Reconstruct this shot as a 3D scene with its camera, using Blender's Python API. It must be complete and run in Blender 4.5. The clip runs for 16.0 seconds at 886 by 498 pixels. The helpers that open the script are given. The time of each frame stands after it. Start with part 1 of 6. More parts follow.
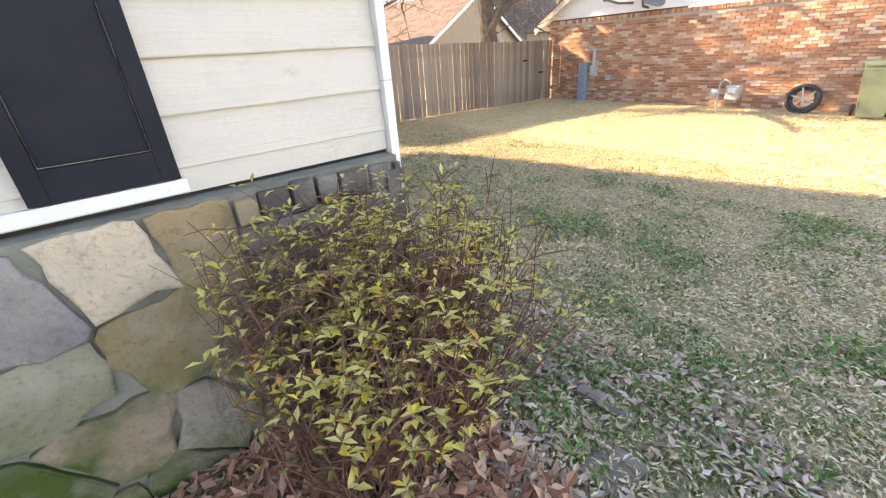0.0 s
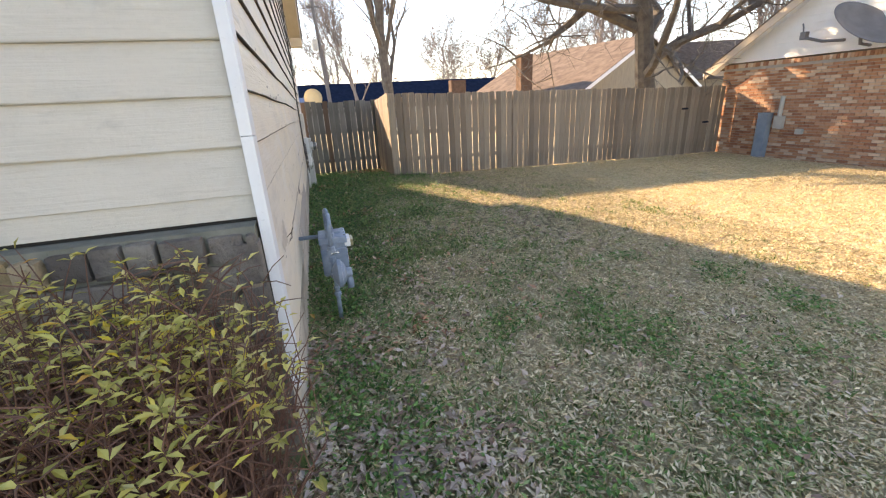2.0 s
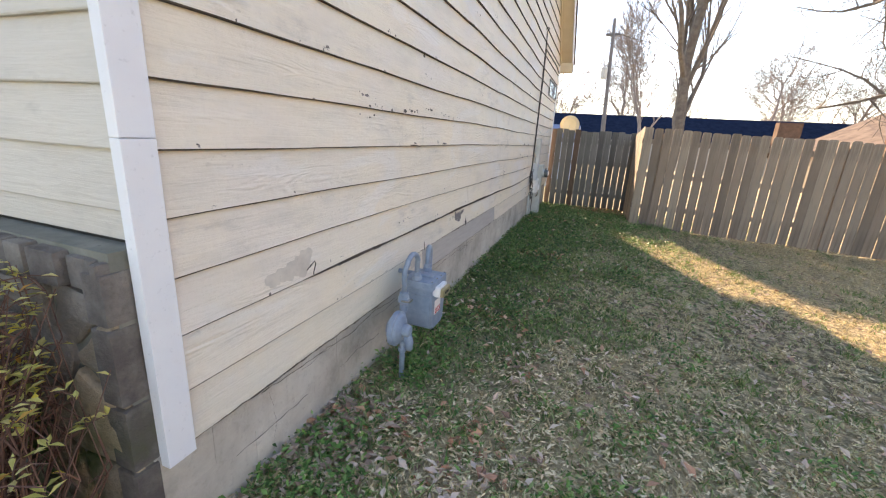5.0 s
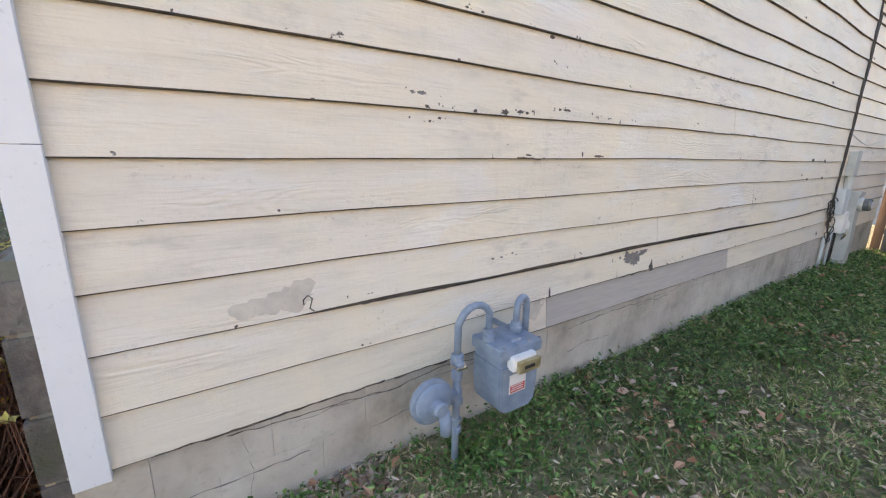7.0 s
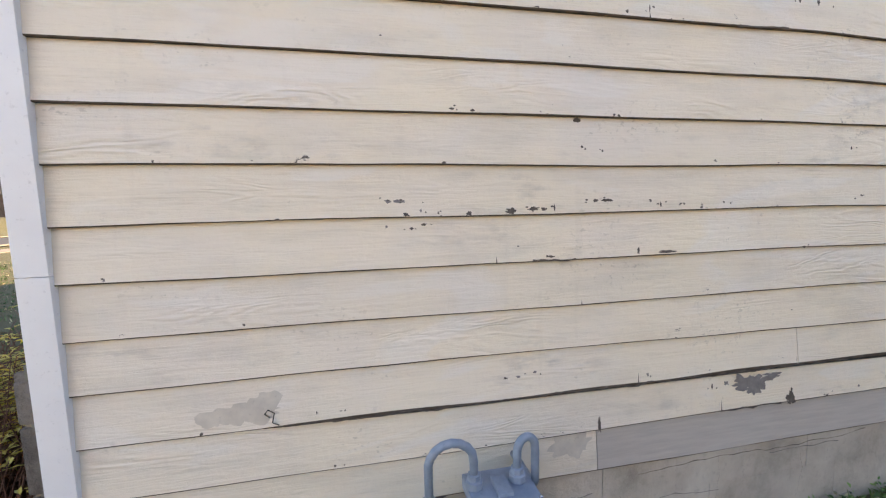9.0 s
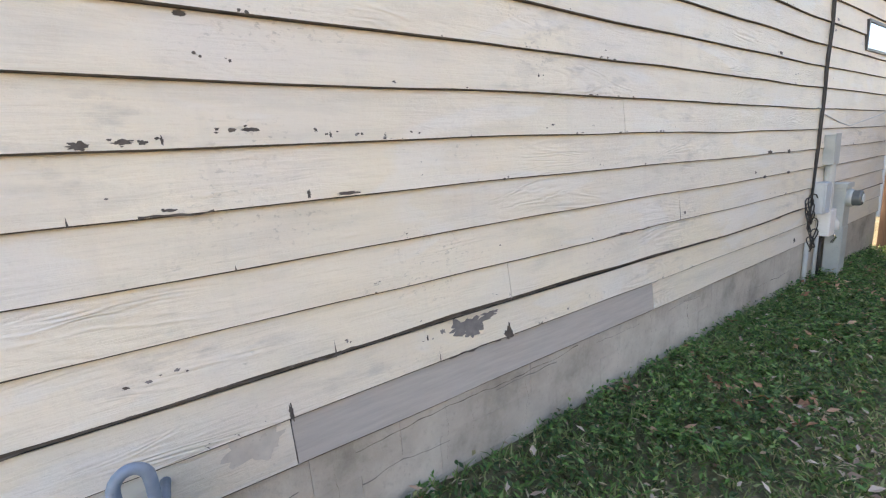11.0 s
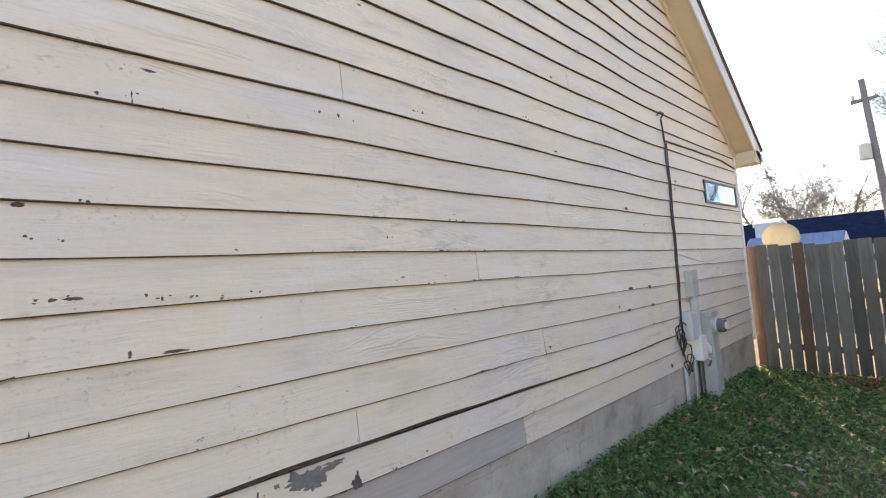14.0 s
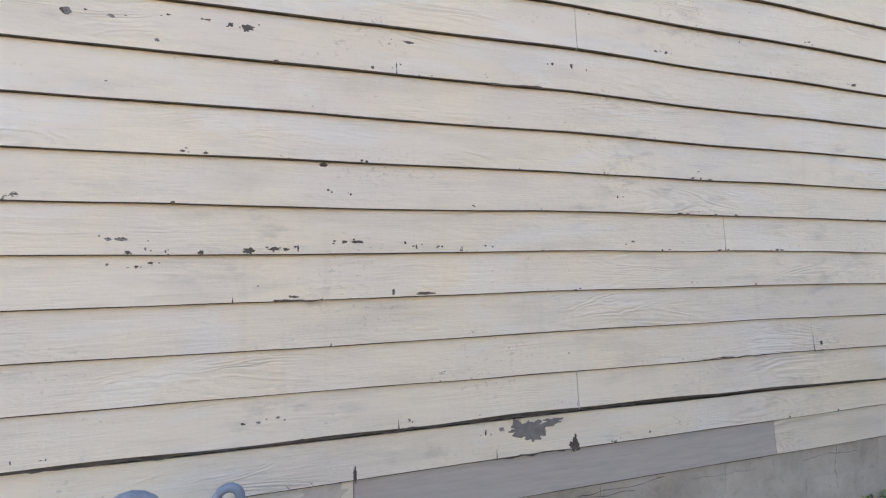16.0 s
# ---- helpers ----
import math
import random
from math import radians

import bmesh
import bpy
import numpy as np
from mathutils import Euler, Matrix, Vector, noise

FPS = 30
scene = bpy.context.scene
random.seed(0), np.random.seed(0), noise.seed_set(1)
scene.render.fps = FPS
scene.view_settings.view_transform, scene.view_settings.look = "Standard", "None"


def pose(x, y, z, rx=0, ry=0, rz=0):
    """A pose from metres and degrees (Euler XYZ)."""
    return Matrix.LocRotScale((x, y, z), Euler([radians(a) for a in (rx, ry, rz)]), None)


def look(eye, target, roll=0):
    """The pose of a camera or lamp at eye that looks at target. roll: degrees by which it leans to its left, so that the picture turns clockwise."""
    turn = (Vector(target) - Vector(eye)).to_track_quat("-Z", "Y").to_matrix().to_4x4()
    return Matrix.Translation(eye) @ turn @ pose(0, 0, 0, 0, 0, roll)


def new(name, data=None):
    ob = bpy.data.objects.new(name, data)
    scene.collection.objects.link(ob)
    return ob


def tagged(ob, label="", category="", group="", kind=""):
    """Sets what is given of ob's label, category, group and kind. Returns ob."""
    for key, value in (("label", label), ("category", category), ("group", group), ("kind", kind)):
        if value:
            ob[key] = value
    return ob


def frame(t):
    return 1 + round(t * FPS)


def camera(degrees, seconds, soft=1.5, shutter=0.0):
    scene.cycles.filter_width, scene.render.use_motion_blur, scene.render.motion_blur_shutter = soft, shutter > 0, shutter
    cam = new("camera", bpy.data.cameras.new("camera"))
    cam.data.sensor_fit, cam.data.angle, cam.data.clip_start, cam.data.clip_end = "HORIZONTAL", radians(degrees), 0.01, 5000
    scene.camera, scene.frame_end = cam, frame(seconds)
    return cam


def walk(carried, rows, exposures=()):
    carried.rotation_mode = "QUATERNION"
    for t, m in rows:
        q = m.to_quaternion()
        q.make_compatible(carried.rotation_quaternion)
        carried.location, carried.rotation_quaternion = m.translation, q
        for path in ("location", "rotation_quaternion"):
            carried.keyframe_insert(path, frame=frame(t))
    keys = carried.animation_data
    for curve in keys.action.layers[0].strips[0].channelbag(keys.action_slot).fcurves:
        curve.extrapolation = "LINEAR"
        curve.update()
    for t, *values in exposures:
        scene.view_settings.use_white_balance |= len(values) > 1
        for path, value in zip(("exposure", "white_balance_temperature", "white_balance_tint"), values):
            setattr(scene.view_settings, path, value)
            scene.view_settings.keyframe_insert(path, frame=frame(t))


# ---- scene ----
cam = camera(94.3, 16.0, 1.2)
PATH = [
    (0, (-1.014, -1.742, 1.57), (0.081, -0.315, 0.696), -4.1),
    (0.5, (-0.661, -1.786, 1.554), (0.292, -0.245, 0.706), -4.0),
    (1, (-0.297, -1.737, 1.539), (0.716, -0.184, 0.79), -0.7),
    (1.5, (0.025, -1.706, 1.543), (0.943, -0.069, 0.852), -1.9),
    (2, (0.247, -1.72, 1.534), (0.768, 0.093, 0.869), -3.2),
    (2.5, (0.393, -1.613, 1.54), (0.788, 0.254, 0.943), -1.0),
    (3, (0.481, -1.553, 1.521), (0.584, 0.353, 0.924), -1.8),
    (3.5, (0.645, -1.496, 1.544), (0.4, 0.401, 0.961), -0.2),
    (5.8, (1.403, -0.376, 1.484), (0.51, 1.331, 0.947), 1.9),
    (6, (1.427, -0.276, 1.471), (0.422, 1.358, 0.907), 1.0),
    (6.5, (1.534, -0.013, 1.476), (0.143, 1.315, 0.927), 0.9),
    (7, (1.557, 0.267, 1.476), (-0.047, 1.359, 0.991), 1.0),
    (7.5, (1.539, 0.529, 1.544), (-0.216, 1.424, 1.201), 1.9),
    (8, (1.624, 0.659, 1.679), (-0.31, 1.163, 1.595), 1.6),
    (8.2, (1.639, 0.744, 1.724), (-0.316, 1.157, 1.621), 1.1),
    (10.3, (1.575, 1.549, 1.514), (-0.265, 2.201, 1.078), -4.1),
    (10.5, (1.543, 1.66, 1.504), (-0.25, 2.432, 1.07), -4.0),
    (11, (1.53, 1.858, 1.509), (-0.132, 2.896, 1.11), -4.6),
    (11.5, (1.603, 1.96, 1.528), (0.012, 3.11, 1.151), -5.9),
    (12, (1.713, 2.084, 1.513), (0.173, 3.311, 1.161), -7.2),
    (12.5, (1.834, 2.162, 1.503), (0.37, 3.496, 1.228), -7.6),
    (13, (1.923, 2.212, 1.54), (0.518, 3.628, 1.389), -6.9),
    (13.5, (1.996, 2.245, 1.59), (0.564, 3.641, 1.589), -5.8),
    (14, (2.016, 2.197, 1.664), (0.47, 3.46, 1.788), -4.1),
    (14.5, (1.98, 2.105, 1.705), (0.308, 3.187, 1.888), -2.6),
    (15, (1.942, 2.058, 1.717), (0.176, 2.982, 1.88), -1.7),
    (15.5, (1.947, 2.07, 1.667), (0.112, 2.861, 1.756), -1.5),
    (16, (1.875, 2.027, 1.625), (-0.066, 2.508, 1.637), -0.7),
]
walk(cam, [(t, look(eye, target, roll)) for t, eye, target, roll in PATH],
     exposures=((0.0, 2.6, 9300, 25), (0.5, 2.42, 9300, 25), (1.5, 2.0, 9200, 22), (3.5, 1.98, 9000, 22), (7.0, 2.25, 8800, 22), (7.5, 2.2, 8900, 22), (8.0, 1.9, 9000, 23), (10.5, 2.3, 8700, 21), (12.5, 2.3, 8400, 20), (14.0, 2.0, 8400, 21), (15.0, 1.95, 8400, 21), (16.0, 2.05, 8400, 21)))

# ---- world and sun ----
SUN_TO = Vector((-0.93, 1.94, 1.0)).normalized()
world = bpy.data.worlds.new("world")
scene.world = world
world.use_nodes = True
wn = world.node_tree
sky = wn.nodes.new("ShaderNodeTexSky")
sky.sky_type = "NISHITA"
sky.sun_disc = False
sky.sun_elevation = math.asin(SUN_TO.z)
sky.sun_rotation = math.atan2(SUN_TO.x, SUN_TO.y)
sky.dust_density = 0.05
sky.ozone_density = 3.0
sky.air_density = 1.0
wn.links.new(sky.outputs[0], wn.nodes["Background"].inputs[0])
wn.nodes["Background"].inputs[1].default_value = 0.15
sun = new("sun", bpy.data.lights.new("sun", "SUN"))
sun.data.energy = 4.4
sun.data.angle = radians(0.53)
sun.data.color = (1.0, 0.87, 0.66)
sun.matrix_world = look((0, 0, 0), -SUN_TO)

# ---- small tools ----
E = 0.2            # lap of the siding courses
Z0 = 0.825         # bottom edge of course 0
DEPTH = 9.85        # depth of the house along y
EAVE = 3.27
PITCH = 0.78
RIDGE_Y = DEPTH / 2


def level(k):
    return Z0 + k * E


SAG_Y = (0.0, 3.0, 4.2, 5.8, 7.0, 9.9)
SAG_K = (-1, 0, 2, 4, 6, 8, 10, 12, 14)
SAG = ((0.0, 0.02, 0.0, 0.0, 0.06, 0.11, 0.17, 0.25, 0.3),
       (0.0, -0.03, -0.04, -0.04, -0.04, 0.0, 0.2, 0.3, 0.35),
       (0.0, -0.1, -0.08, -0.1, -0.14, -0.15, 0.05, 0.2, 0.25),
       (0.0, -0.22, -0.16, -0.25, -0.26, -0.29, -0.16, -0.02, 0.05),
       (0.03, -0.13, -0.21, -0.31, -0.36, -0.44, -0.38, -0.27, -0.2),
       (0.05, -0.15, -0.25, -0.38, -0.48, -0.55, -0.5, -0.4, -0.3))


def settle(k, y):
    """How far course k has settled at y: the old wall sinks towards its rear."""
    y, k = min(max(y, SAG_Y[0]), SAG_Y[-1]), min(max(k, SAG_K[0]), SAG_K[-1])
    i = max(j for j in range(len(SAG_Y) - 1) if SAG_Y[j] <= y)
    m = max(j for j in range(len(SAG_K) - 1) if SAG_K[j] <= k)
    a = (y - SAG_Y[i]) / (SAG_Y[i + 1] - SAG_Y[i])
    a = a * a * (3 - 2 * a)
    b = (k - SAG_K[m]) / (SAG_K[m + 1] - SAG_K[m])
    lo = SAG[i][m] * (1 - b) + SAG[i][m + 1] * b
    hi = SAG[i + 1][m] * (1 - b) + SAG[i + 1][m + 1] * b
    return E * (lo * (1 - a) + hi * a)


def gz(x, y):
    """Height of the ground."""
    z = -0.022 * max(0.0, min(x, 12.0) - 1.0)
    z -= 0.05 * max(0.0, min(y, 10.5) - 7.6)
    rise = min(1.0, max(0.0, (-25.6 - y) / 7.0))
    z += 1.5 * rise * rise * (3 - 2 * rise)
    return z + 0.012 * math.sin(x * 1.7 + y * 0.6) * math.sin(y * 1.1 - x * 0.4)


def obj(name, bm, material, parent=None, label="", smooth=False):
    me = bpy.data.meshes.new(name)
    bm.to_mesh(me)
    bm.free()
    if material is not None:
        for m in (material if isinstance(material, (list, tuple)) else [material]):
            me.materials.append(m)
    if smooth:
        for p in me.polygons:
            p.use_smooth = True
    ob = new(name, me)
    if parent is not None:
        ob.parent = parent
    if label:
        ob["label"] = label
    return ob


def part(name, bm, material, parent, label="", smooth=False):
    return obj(name, bm, material, parent, label, smooth)


def pymesh(name, verts, faces, material, parent=None, label=""):
    me = bpy.data.meshes.new(name)
    me.from_pydata(verts, [], faces)
    me.materials.append(material)
    ob = new(name, me)
    if parent is not None:
        ob.parent = parent
    if label:
        ob["label"] = label
    return ob


def empty(name, at=(0, 0, 0)):
    ob = new(name)
    ob.empty_display_size = 0.1
    ob.location = at
    return ob


def box(bm, x0, x1, y0, y1, z0, z1, bevel=0.0, m=None):
    """Adds a box, with its edges bevelled if asked."""
    vs = [bm.verts.new((x, y, z)) for x in (x0, x1) for y in (y0, y1) for z in (z0, z1)]
    fs = []
    for q in ((0, 1, 3, 2), (4, 6, 7, 5), (0, 4, 5, 1), (2, 3, 7, 6), (0, 2, 6, 4), (1, 5, 7, 3)):
        fs.append(bm.faces.new([vs[i] for i in q]))
    if bevel > 0:
        es = list({e for f in fs for e in f.edges})
        r = bmesh.ops.bevel(bm, geom=es, offset=bevel, segments=2, affect="EDGES", profile=0.7)
        vs = list({v for f in r["faces"] for v in f.verts} | {v for v in vs if v.is_valid})
    if m is not None:
        bmesh.ops.transform(bm, matrix=m, verts=[v for v in vs if v.is_valid])
    return bm


def boxed(x0, x1, y0, y1, z0, z1, bevel=0.0, m=None):
    return box(bmesh.new(), x0, x1, y0, y1, z0, z1, bevel, m)


def tube(bm, points, radii, sides=8, cap=True):
    """A tube through points, with a radius at each."""
    points = [Vector(p) for p in points]
    if not isinstance(radii, (list, tuple)):
        radii = [radii] * len(points)
    rings, up = [], None
    for i, p in enumerate(points):
        d = (points[min(i + 1, len(points) - 1)] - points[max(i - 1, 0)])
        d = d.normalized() if d.length > 1e-9 else Vector((0, 0, 1))
        if up is None:
            up = d.orthogonal().normalized()
        else:
            up = (up - d * up.dot(d))
            up = up.normalized() if up.length > 1e-6 else d.orthogonal().normalized()
        side = d.cross(up)
        rings.append([bm.verts.new(p + (up * math.cos(a) + side * math.sin(a)) * radii[i])
                      for a in (2 * math.pi * k / sides for k in range(sides))])
    for a, b in zip(rings, rings[1:]):
        for k in range(sides):
            bm.faces.new((a[k], a[(k + 1) % sides], b[(k + 1) % sides], b[k]))
    if cap:
        bm.faces.new(list(reversed(rings[0])))
        bm.faces.new(rings[-1])
    return bm


def lathe(bm, profile, m, sides=24):
    """Turns (radius, height) pairs round local z and puts them at m."""
    rings = []
    for r, z in profile:
        rings.append([bm.verts.new(m @ Vector((r * math.cos(a), r * math.sin(a), z)))
                      for a in (2 * math.pi * k / sides for k in range(sides))])
    for a, b in zip(rings, rings[1:]):
        for k in range(sides):
            bm.faces.new((a[k], a[(k + 1) % sides], b[(k + 1) % sides], b[k]))
    bm.faces.new(list(reversed(rings[0])))
    bm.faces.new(rings[-1])
    return bm


# ---- materials ----
class Mat:
    """A thin helper round one node material."""

    def __init__(self, name, rough=0.8, metal=0.0):
        self.m = bpy.data.materials.new(name)
        self.m.use_nodes = True
        self.t = self.m.node_tree
        self.b = self.t.nodes["Principled BSDF"]
        self.b.inputs["Roughness"].default_value = rough
        self.b.inputs["Metallic"].default_value = metal
        self.co = self.t.nodes.new("ShaderNodeTexCoord").outputs["Object"]

    def node(self, kind, **kw):
        n = self.t.nodes.new(kind)
        for k, v in kw.items():
            if k in n.inputs:
                n.inputs[k].default_value = v
        return n

    def link(self, a, b):
        self.t.links.new(a, b)

    def mapped(self, sx=1, sy=1, sz=1):
        n = self.t.nodes.new("ShaderNodeMapping")
        n.inputs["Scale"].default_value = (sx, sy, sz)
        self.link(self.co, n.inputs[0])
        return n.outputs[0]

    def noise(self, scale, detail=4, co=None, rough=0.55, distort=0.0):
        n = self.node("ShaderNodeTexNoise", Scale=scale, Detail=detail, Roughness=rough, Distortion=distort)
        self.link(co or self.co, n.inputs["Vector"])
        return n.outputs["Fac"]

    def ramp(self, fac, stops):
        n = self.t.nodes.new("ShaderNodeValToRGB")
        el = n.color_ramp.elements
        while len(el) < len(stops):
            el.new(0.5)
        for e, (p, c) in zip(el, stops):
            e.position = p
            e.color = (*c, 1) if len(c) == 3 else c
        self.link(fac, n.inputs[0])
        return n.outputs["Color"]

    def mix(self, fac, a, b, how="MIX"):
        n = self.t.nodes.new("ShaderNodeMix")
        n.data_type = "RGBA"
        n.blend_type = how
        for sock, v in ((n.inputs[0], fac), (n.inputs[6], a), (n.inputs[7], b)):
            if isinstance(v, (int, float)):
                sock.default_value = v
            elif isinstance(v, tuple):
                sock.default_value = (*v, 1)
            else:
                self.link(v, sock)
        return n.outputs[2]

    def math(self, how, a, b=0.0, c=0.0):
        n = self.t.nodes.new("ShaderNodeMath")
        n.operation = how
        for sock, v in zip(n.inputs, (a, b, c)):
            if isinstance(v, (int, float)):
                sock.default_value = v
            else:
                self.link(v, sock)
        return n.outputs[0]

    def step(self, fac, lo, hi):
        n = self.t.nodes.new("ShaderNodeMapRange")
        n.inputs[1].default_value, n.inputs[2].default_value = lo, hi
        self.link(fac, n.inputs[0])
        return n.outputs[0]

    def xyz(self):
        n = self.t.nodes.new("ShaderNodeSeparateXYZ")
        self.link(self.co, n.inputs[0])
        return n.outputs

    def rand(self):
        return self.t.nodes.new("ShaderNodeObjectInfo").outputs["Random"]

    def island(self):
        return self.t.nodes.new("ShaderNodeNewGeometry").outputs["Random Per Island"]

    def colour(self, c):
        if isinstance(c, tuple):
            self.b.inputs["Base Color"].default_value = (*c, 1)
        else:
            self.link(c, self.b.inputs["Base Color"])
        return self

    def bump(self, h, strength=0.3, dist=0.01):
        n = self.t.nodes.new("ShaderNodeBump")
        n.inputs["Strength"].default_value = strength
        n.inputs["Distance"].default_value = dist
        self.link(h, n.inputs["Height"])
        self.link(n.outputs[0], self.b.inputs["Normal"])
        return self

    def roughness(self, f):
        self.link(f, self.b.inputs["Roughness"])
        return self


def simple(name, c1, c2, scale=8, rough=0.7, metal=0.0, bump=0.15, fine=60, stretch=(1, 1, 1)):
    """Two tones in broad blotches, with a fine grain of relief."""
    k = Mat(name, rough, metal)
    co = k.mapped(*stretch)
    n = k.noise(scale, 5, co)
    f = k.noise(fine, 4, co)
    c = k.ramp(n, [(0.32, c1), (0.68, c2)])
    dark = tuple(v * 0.8 for v in c1)
    c = k.mix(k.step(f, 0.62, 0.8), c, dark)
    k.colour(c)
    k.bump(f, bump, 0.004)
    return k.m


def siding_paint(name, base, warm, chips):
    k = Mat(name, 0.5)
    x, y, z = k.xyz()
    grain = k.noise(1.0, 6, k.mapped(3, 3, 70), 0.6, 0.6)
    knots = k.noise(1.0, 4, k.mapped(4, 4, 22), 0.5, 2.2)
    blot = k.noise(1.3, 5)
    fine = k.noise(38, 6)
    c = k.ramp(blot, [(0.35, base), (0.6, warm)])
    c = k.mix(k.math("MULTIPLY", k.step(k.noise(0.9, 4, k.mapped(1, 0.7, 2.2)), 0.44, 0.66), 0.42 if chips else 0.12), c, (0.84, 0.72, 0.53))
    c = k.mix(k.math("MULTIPLY", k.step(k.noise(2.7, 6, k.mapped(1, 0.6, 3), 0.65), 0.5, 0.75), 0.3), c, (0.36, 0.34, 0.29))
    c = k.mix(k.math("MULTIPLY", k.step(grain, 0.55, 0.75), 0.07), c, (0.38, 0.34, 0.28))
    # raised cathedral grain of the hardboard, in patches
    swirl = k.noise(1.0, 3, k.mapped(1, 1.1, 6.5), 0.45, 0.5)
    ridge = k.math("SINE", k.math("MULTIPLY", swirl, 95.0))
    patch = k.step(k.noise(1.0, 3, k.mapped(1, 1.0, 4.5)), 0.53, 0.68)
    ridge = k.math("MULTIPLY", k.math("ADD", ridge, 1.0), patch)
    c = k.mix(k.math("MULTIPLY", k.step(ridge, 1.5, 2.0), 0.16), c, (0.4, 0.36, 0.3))
    # grey scuffs in clusters
    scuff = k.math("MULTIPLY", k.step(k.noise(11, 5, k.mapped(1, 0.5, 1.6), 0.6), 0.52, 0.72), k.step(k.noise(1.2, 3, k.mapped(1, 0.8, 2.5)), 0.52, 0.66))
    c = k.mix(k.math("MULTIPLY", scuff, 0.6), c, (0.36, 0.34, 0.31))
    # speckled mildew and rubbed paint in patches
    speck = k.math("MULTIPLY", k.step(k.noise(60, 4, k.mapped(1, 0.6, 1.0), 0.6), 0.58, 0.66), k.step(k.noise(2.1, 4, k.mapped(1, 0.8, 2.0)), 0.54, 0.68))
    c = k.mix(k.math("MULTIPLY", speck, 0.5 if chips else 0.1), c, (0.3, 0.27, 0.22))
    pale = k.math("MULTIPLY", k.step(k.noise(1.6, 3, k.mapped(1, 0.7, 2.6), 0.5, 0.8), 0.56, 0.62), 0.35)
    if chips:
        c = k.mix(pale, c, (0.8, 0.78, 0.75))
    # rain streaks
    streak = k.noise(1.0, 4, k.mapped(16, 16, 1.1))
    c = k.mix(k.math("MULTIPLY", k.step(streak, 0.6, 0.8), 0.1), c, (0.33, 0.3, 0.26))
    c = k.mix(k.math("MULTIPLY", k.rand(), 0.14), c, (0.5, 0.47, 0.42))
    if chips:
        # paint flakes away in clusters, mostly along the lower edge of each board
        frac = k.math("FRACT", k.math("DIVIDE", k.math("SUBTRACT", z, Z0), E))
        low = k.math("SUBTRACT", 1.0, k.step(frac, 0.02, 0.5))
        zone = k.step(k.noise(1.7, 3, k.mapped(1, 1, 1.6)), 0.54, 0.68)
        fl = k.noise(34, 5, k.mapped(1, 0.55, 1.15), 0.6)
        lim = k.math("SUBTRACT", 0.83, k.math("ADD", k.math("MULTIPLY", low, 0.09), k.math("MULTIPLY", zone, 0.12)))
        chip = k.math("GREATER_THAN", fl, lim)
        c = k.mix(chip, c, (0.1, 0.085, 0.075))
        rim = k.math("GREATER_THAN", k.math("ADD", fl, 0.025), lim)
        c = k.mix(k.math("MULTIPLY", rim, 0.18), c, (0.16, 0.13, 0.11))
        # nail heads
        v = k.node("ShaderNodeTexVoronoi", Scale=1.0)
        k.link(k.mapped(0.01, 2.6, 5.0), v.inputs["Vector"])
        nail = k.math("LESS_THAN", v.outputs["Distance"], 0.014)
        c = k.mix(nail, c, (0.13, 0.11, 0.1))
        h = k.math("SUBTRACT", k.math("ADD", k.math("MULTIPLY", grain, 0.6), k.math("ADD", k.math("MULTIPLY", knots, 0.5), k.math("MULTIPLY", ridge, 0.3))), k.math("MULTIPLY", chip, 0.8))
    else:
        h = k.math("ADD", k.math("MULTIPLY", grain, 0.6), k.math("MULTIPLY", knots, 0.4))
    h = k.math("ADD", h, k.math("MULTIPLY", fine, 0.35))
    k.colour(c)
    k.bump(h, 0.9, 0.006)
    return k.m


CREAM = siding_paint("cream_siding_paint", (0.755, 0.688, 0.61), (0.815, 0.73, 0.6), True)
# darkened copy of the cream: the front wall's shade is in its colour
CREAM_DIMMED = siding_paint("dimmed_cream_paint", (0.57, 0.53, 0.475), (0.6, 0.555, 0.49), False)
BARE = simple("bare_primed_board", (0.42, 0.385, 0.355), (0.49, 0.45, 0.41), 5, 0.75, stretch=(4, 1, 12))
WHITE = simple("white_trim_paint", (0.74, 0.75, 0.78), (0.8, 0.81, 0.83), 4, 0.5, bump=0.06)
TAN_SOFFIT = simple("tan_soffit_paint", (0.55, 0.46, 0.32), (0.62, 0.53, 0.38), 3, 0.6, bump=0.05)


def concrete():
    k = Mat("painted_block", 0.88)
    a, f = k.noise(2.4, 6, None, 0.62), k.noise(26, 7, None, 0.65)
    c = k.ramp(a, [(0.3, (0.28, 0.25, 0.21)), (0.45, (0.47, 0.42, 0.36)), (0.65, (0.62, 0.57, 0.5))])
    c = k.mix(k.math("MULTIPLY", k.step(f, 0.55, 0.7), 0.4), c, (0.3, 0.27, 0.23))
    c = k.mix(k.math("MULTIPLY", k.rand(), 0.22), c, (0.36, 0.32, 0.28))
    k.colour(c).bump(k.math("ADD", f, k.math("MULTIPLY", a, 0.6)), 0.6, 0.012)
    return k.m


CONCRETE = concrete()
MORTAR = simple("grey_mortar", (0.36, 0.34, 0.31), (0.46, 0.43, 0.39), 9, 0.95, bump=0.5)
BLACK_PAINT = simple("black_shutter_paint", (0.01, 0.012, 0.02), (0.016, 0.018, 0.028), 6, 0.6, bump=0.05)
BLACK_PAINT.node_tree.nodes["Principled BSDF"].inputs["Specular IOR Level"].default_value = 0.2
DARK = simple("dark_void", (0.02, 0.019, 0.018), (0.03, 0.028, 0.026), 4, 0.9)
SHINGLE = simple("grey_brown_shingles", (0.09, 0.08, 0.075), (0.15, 0.13, 0.12), 4, 0.95, bump=0.4, fine=40)
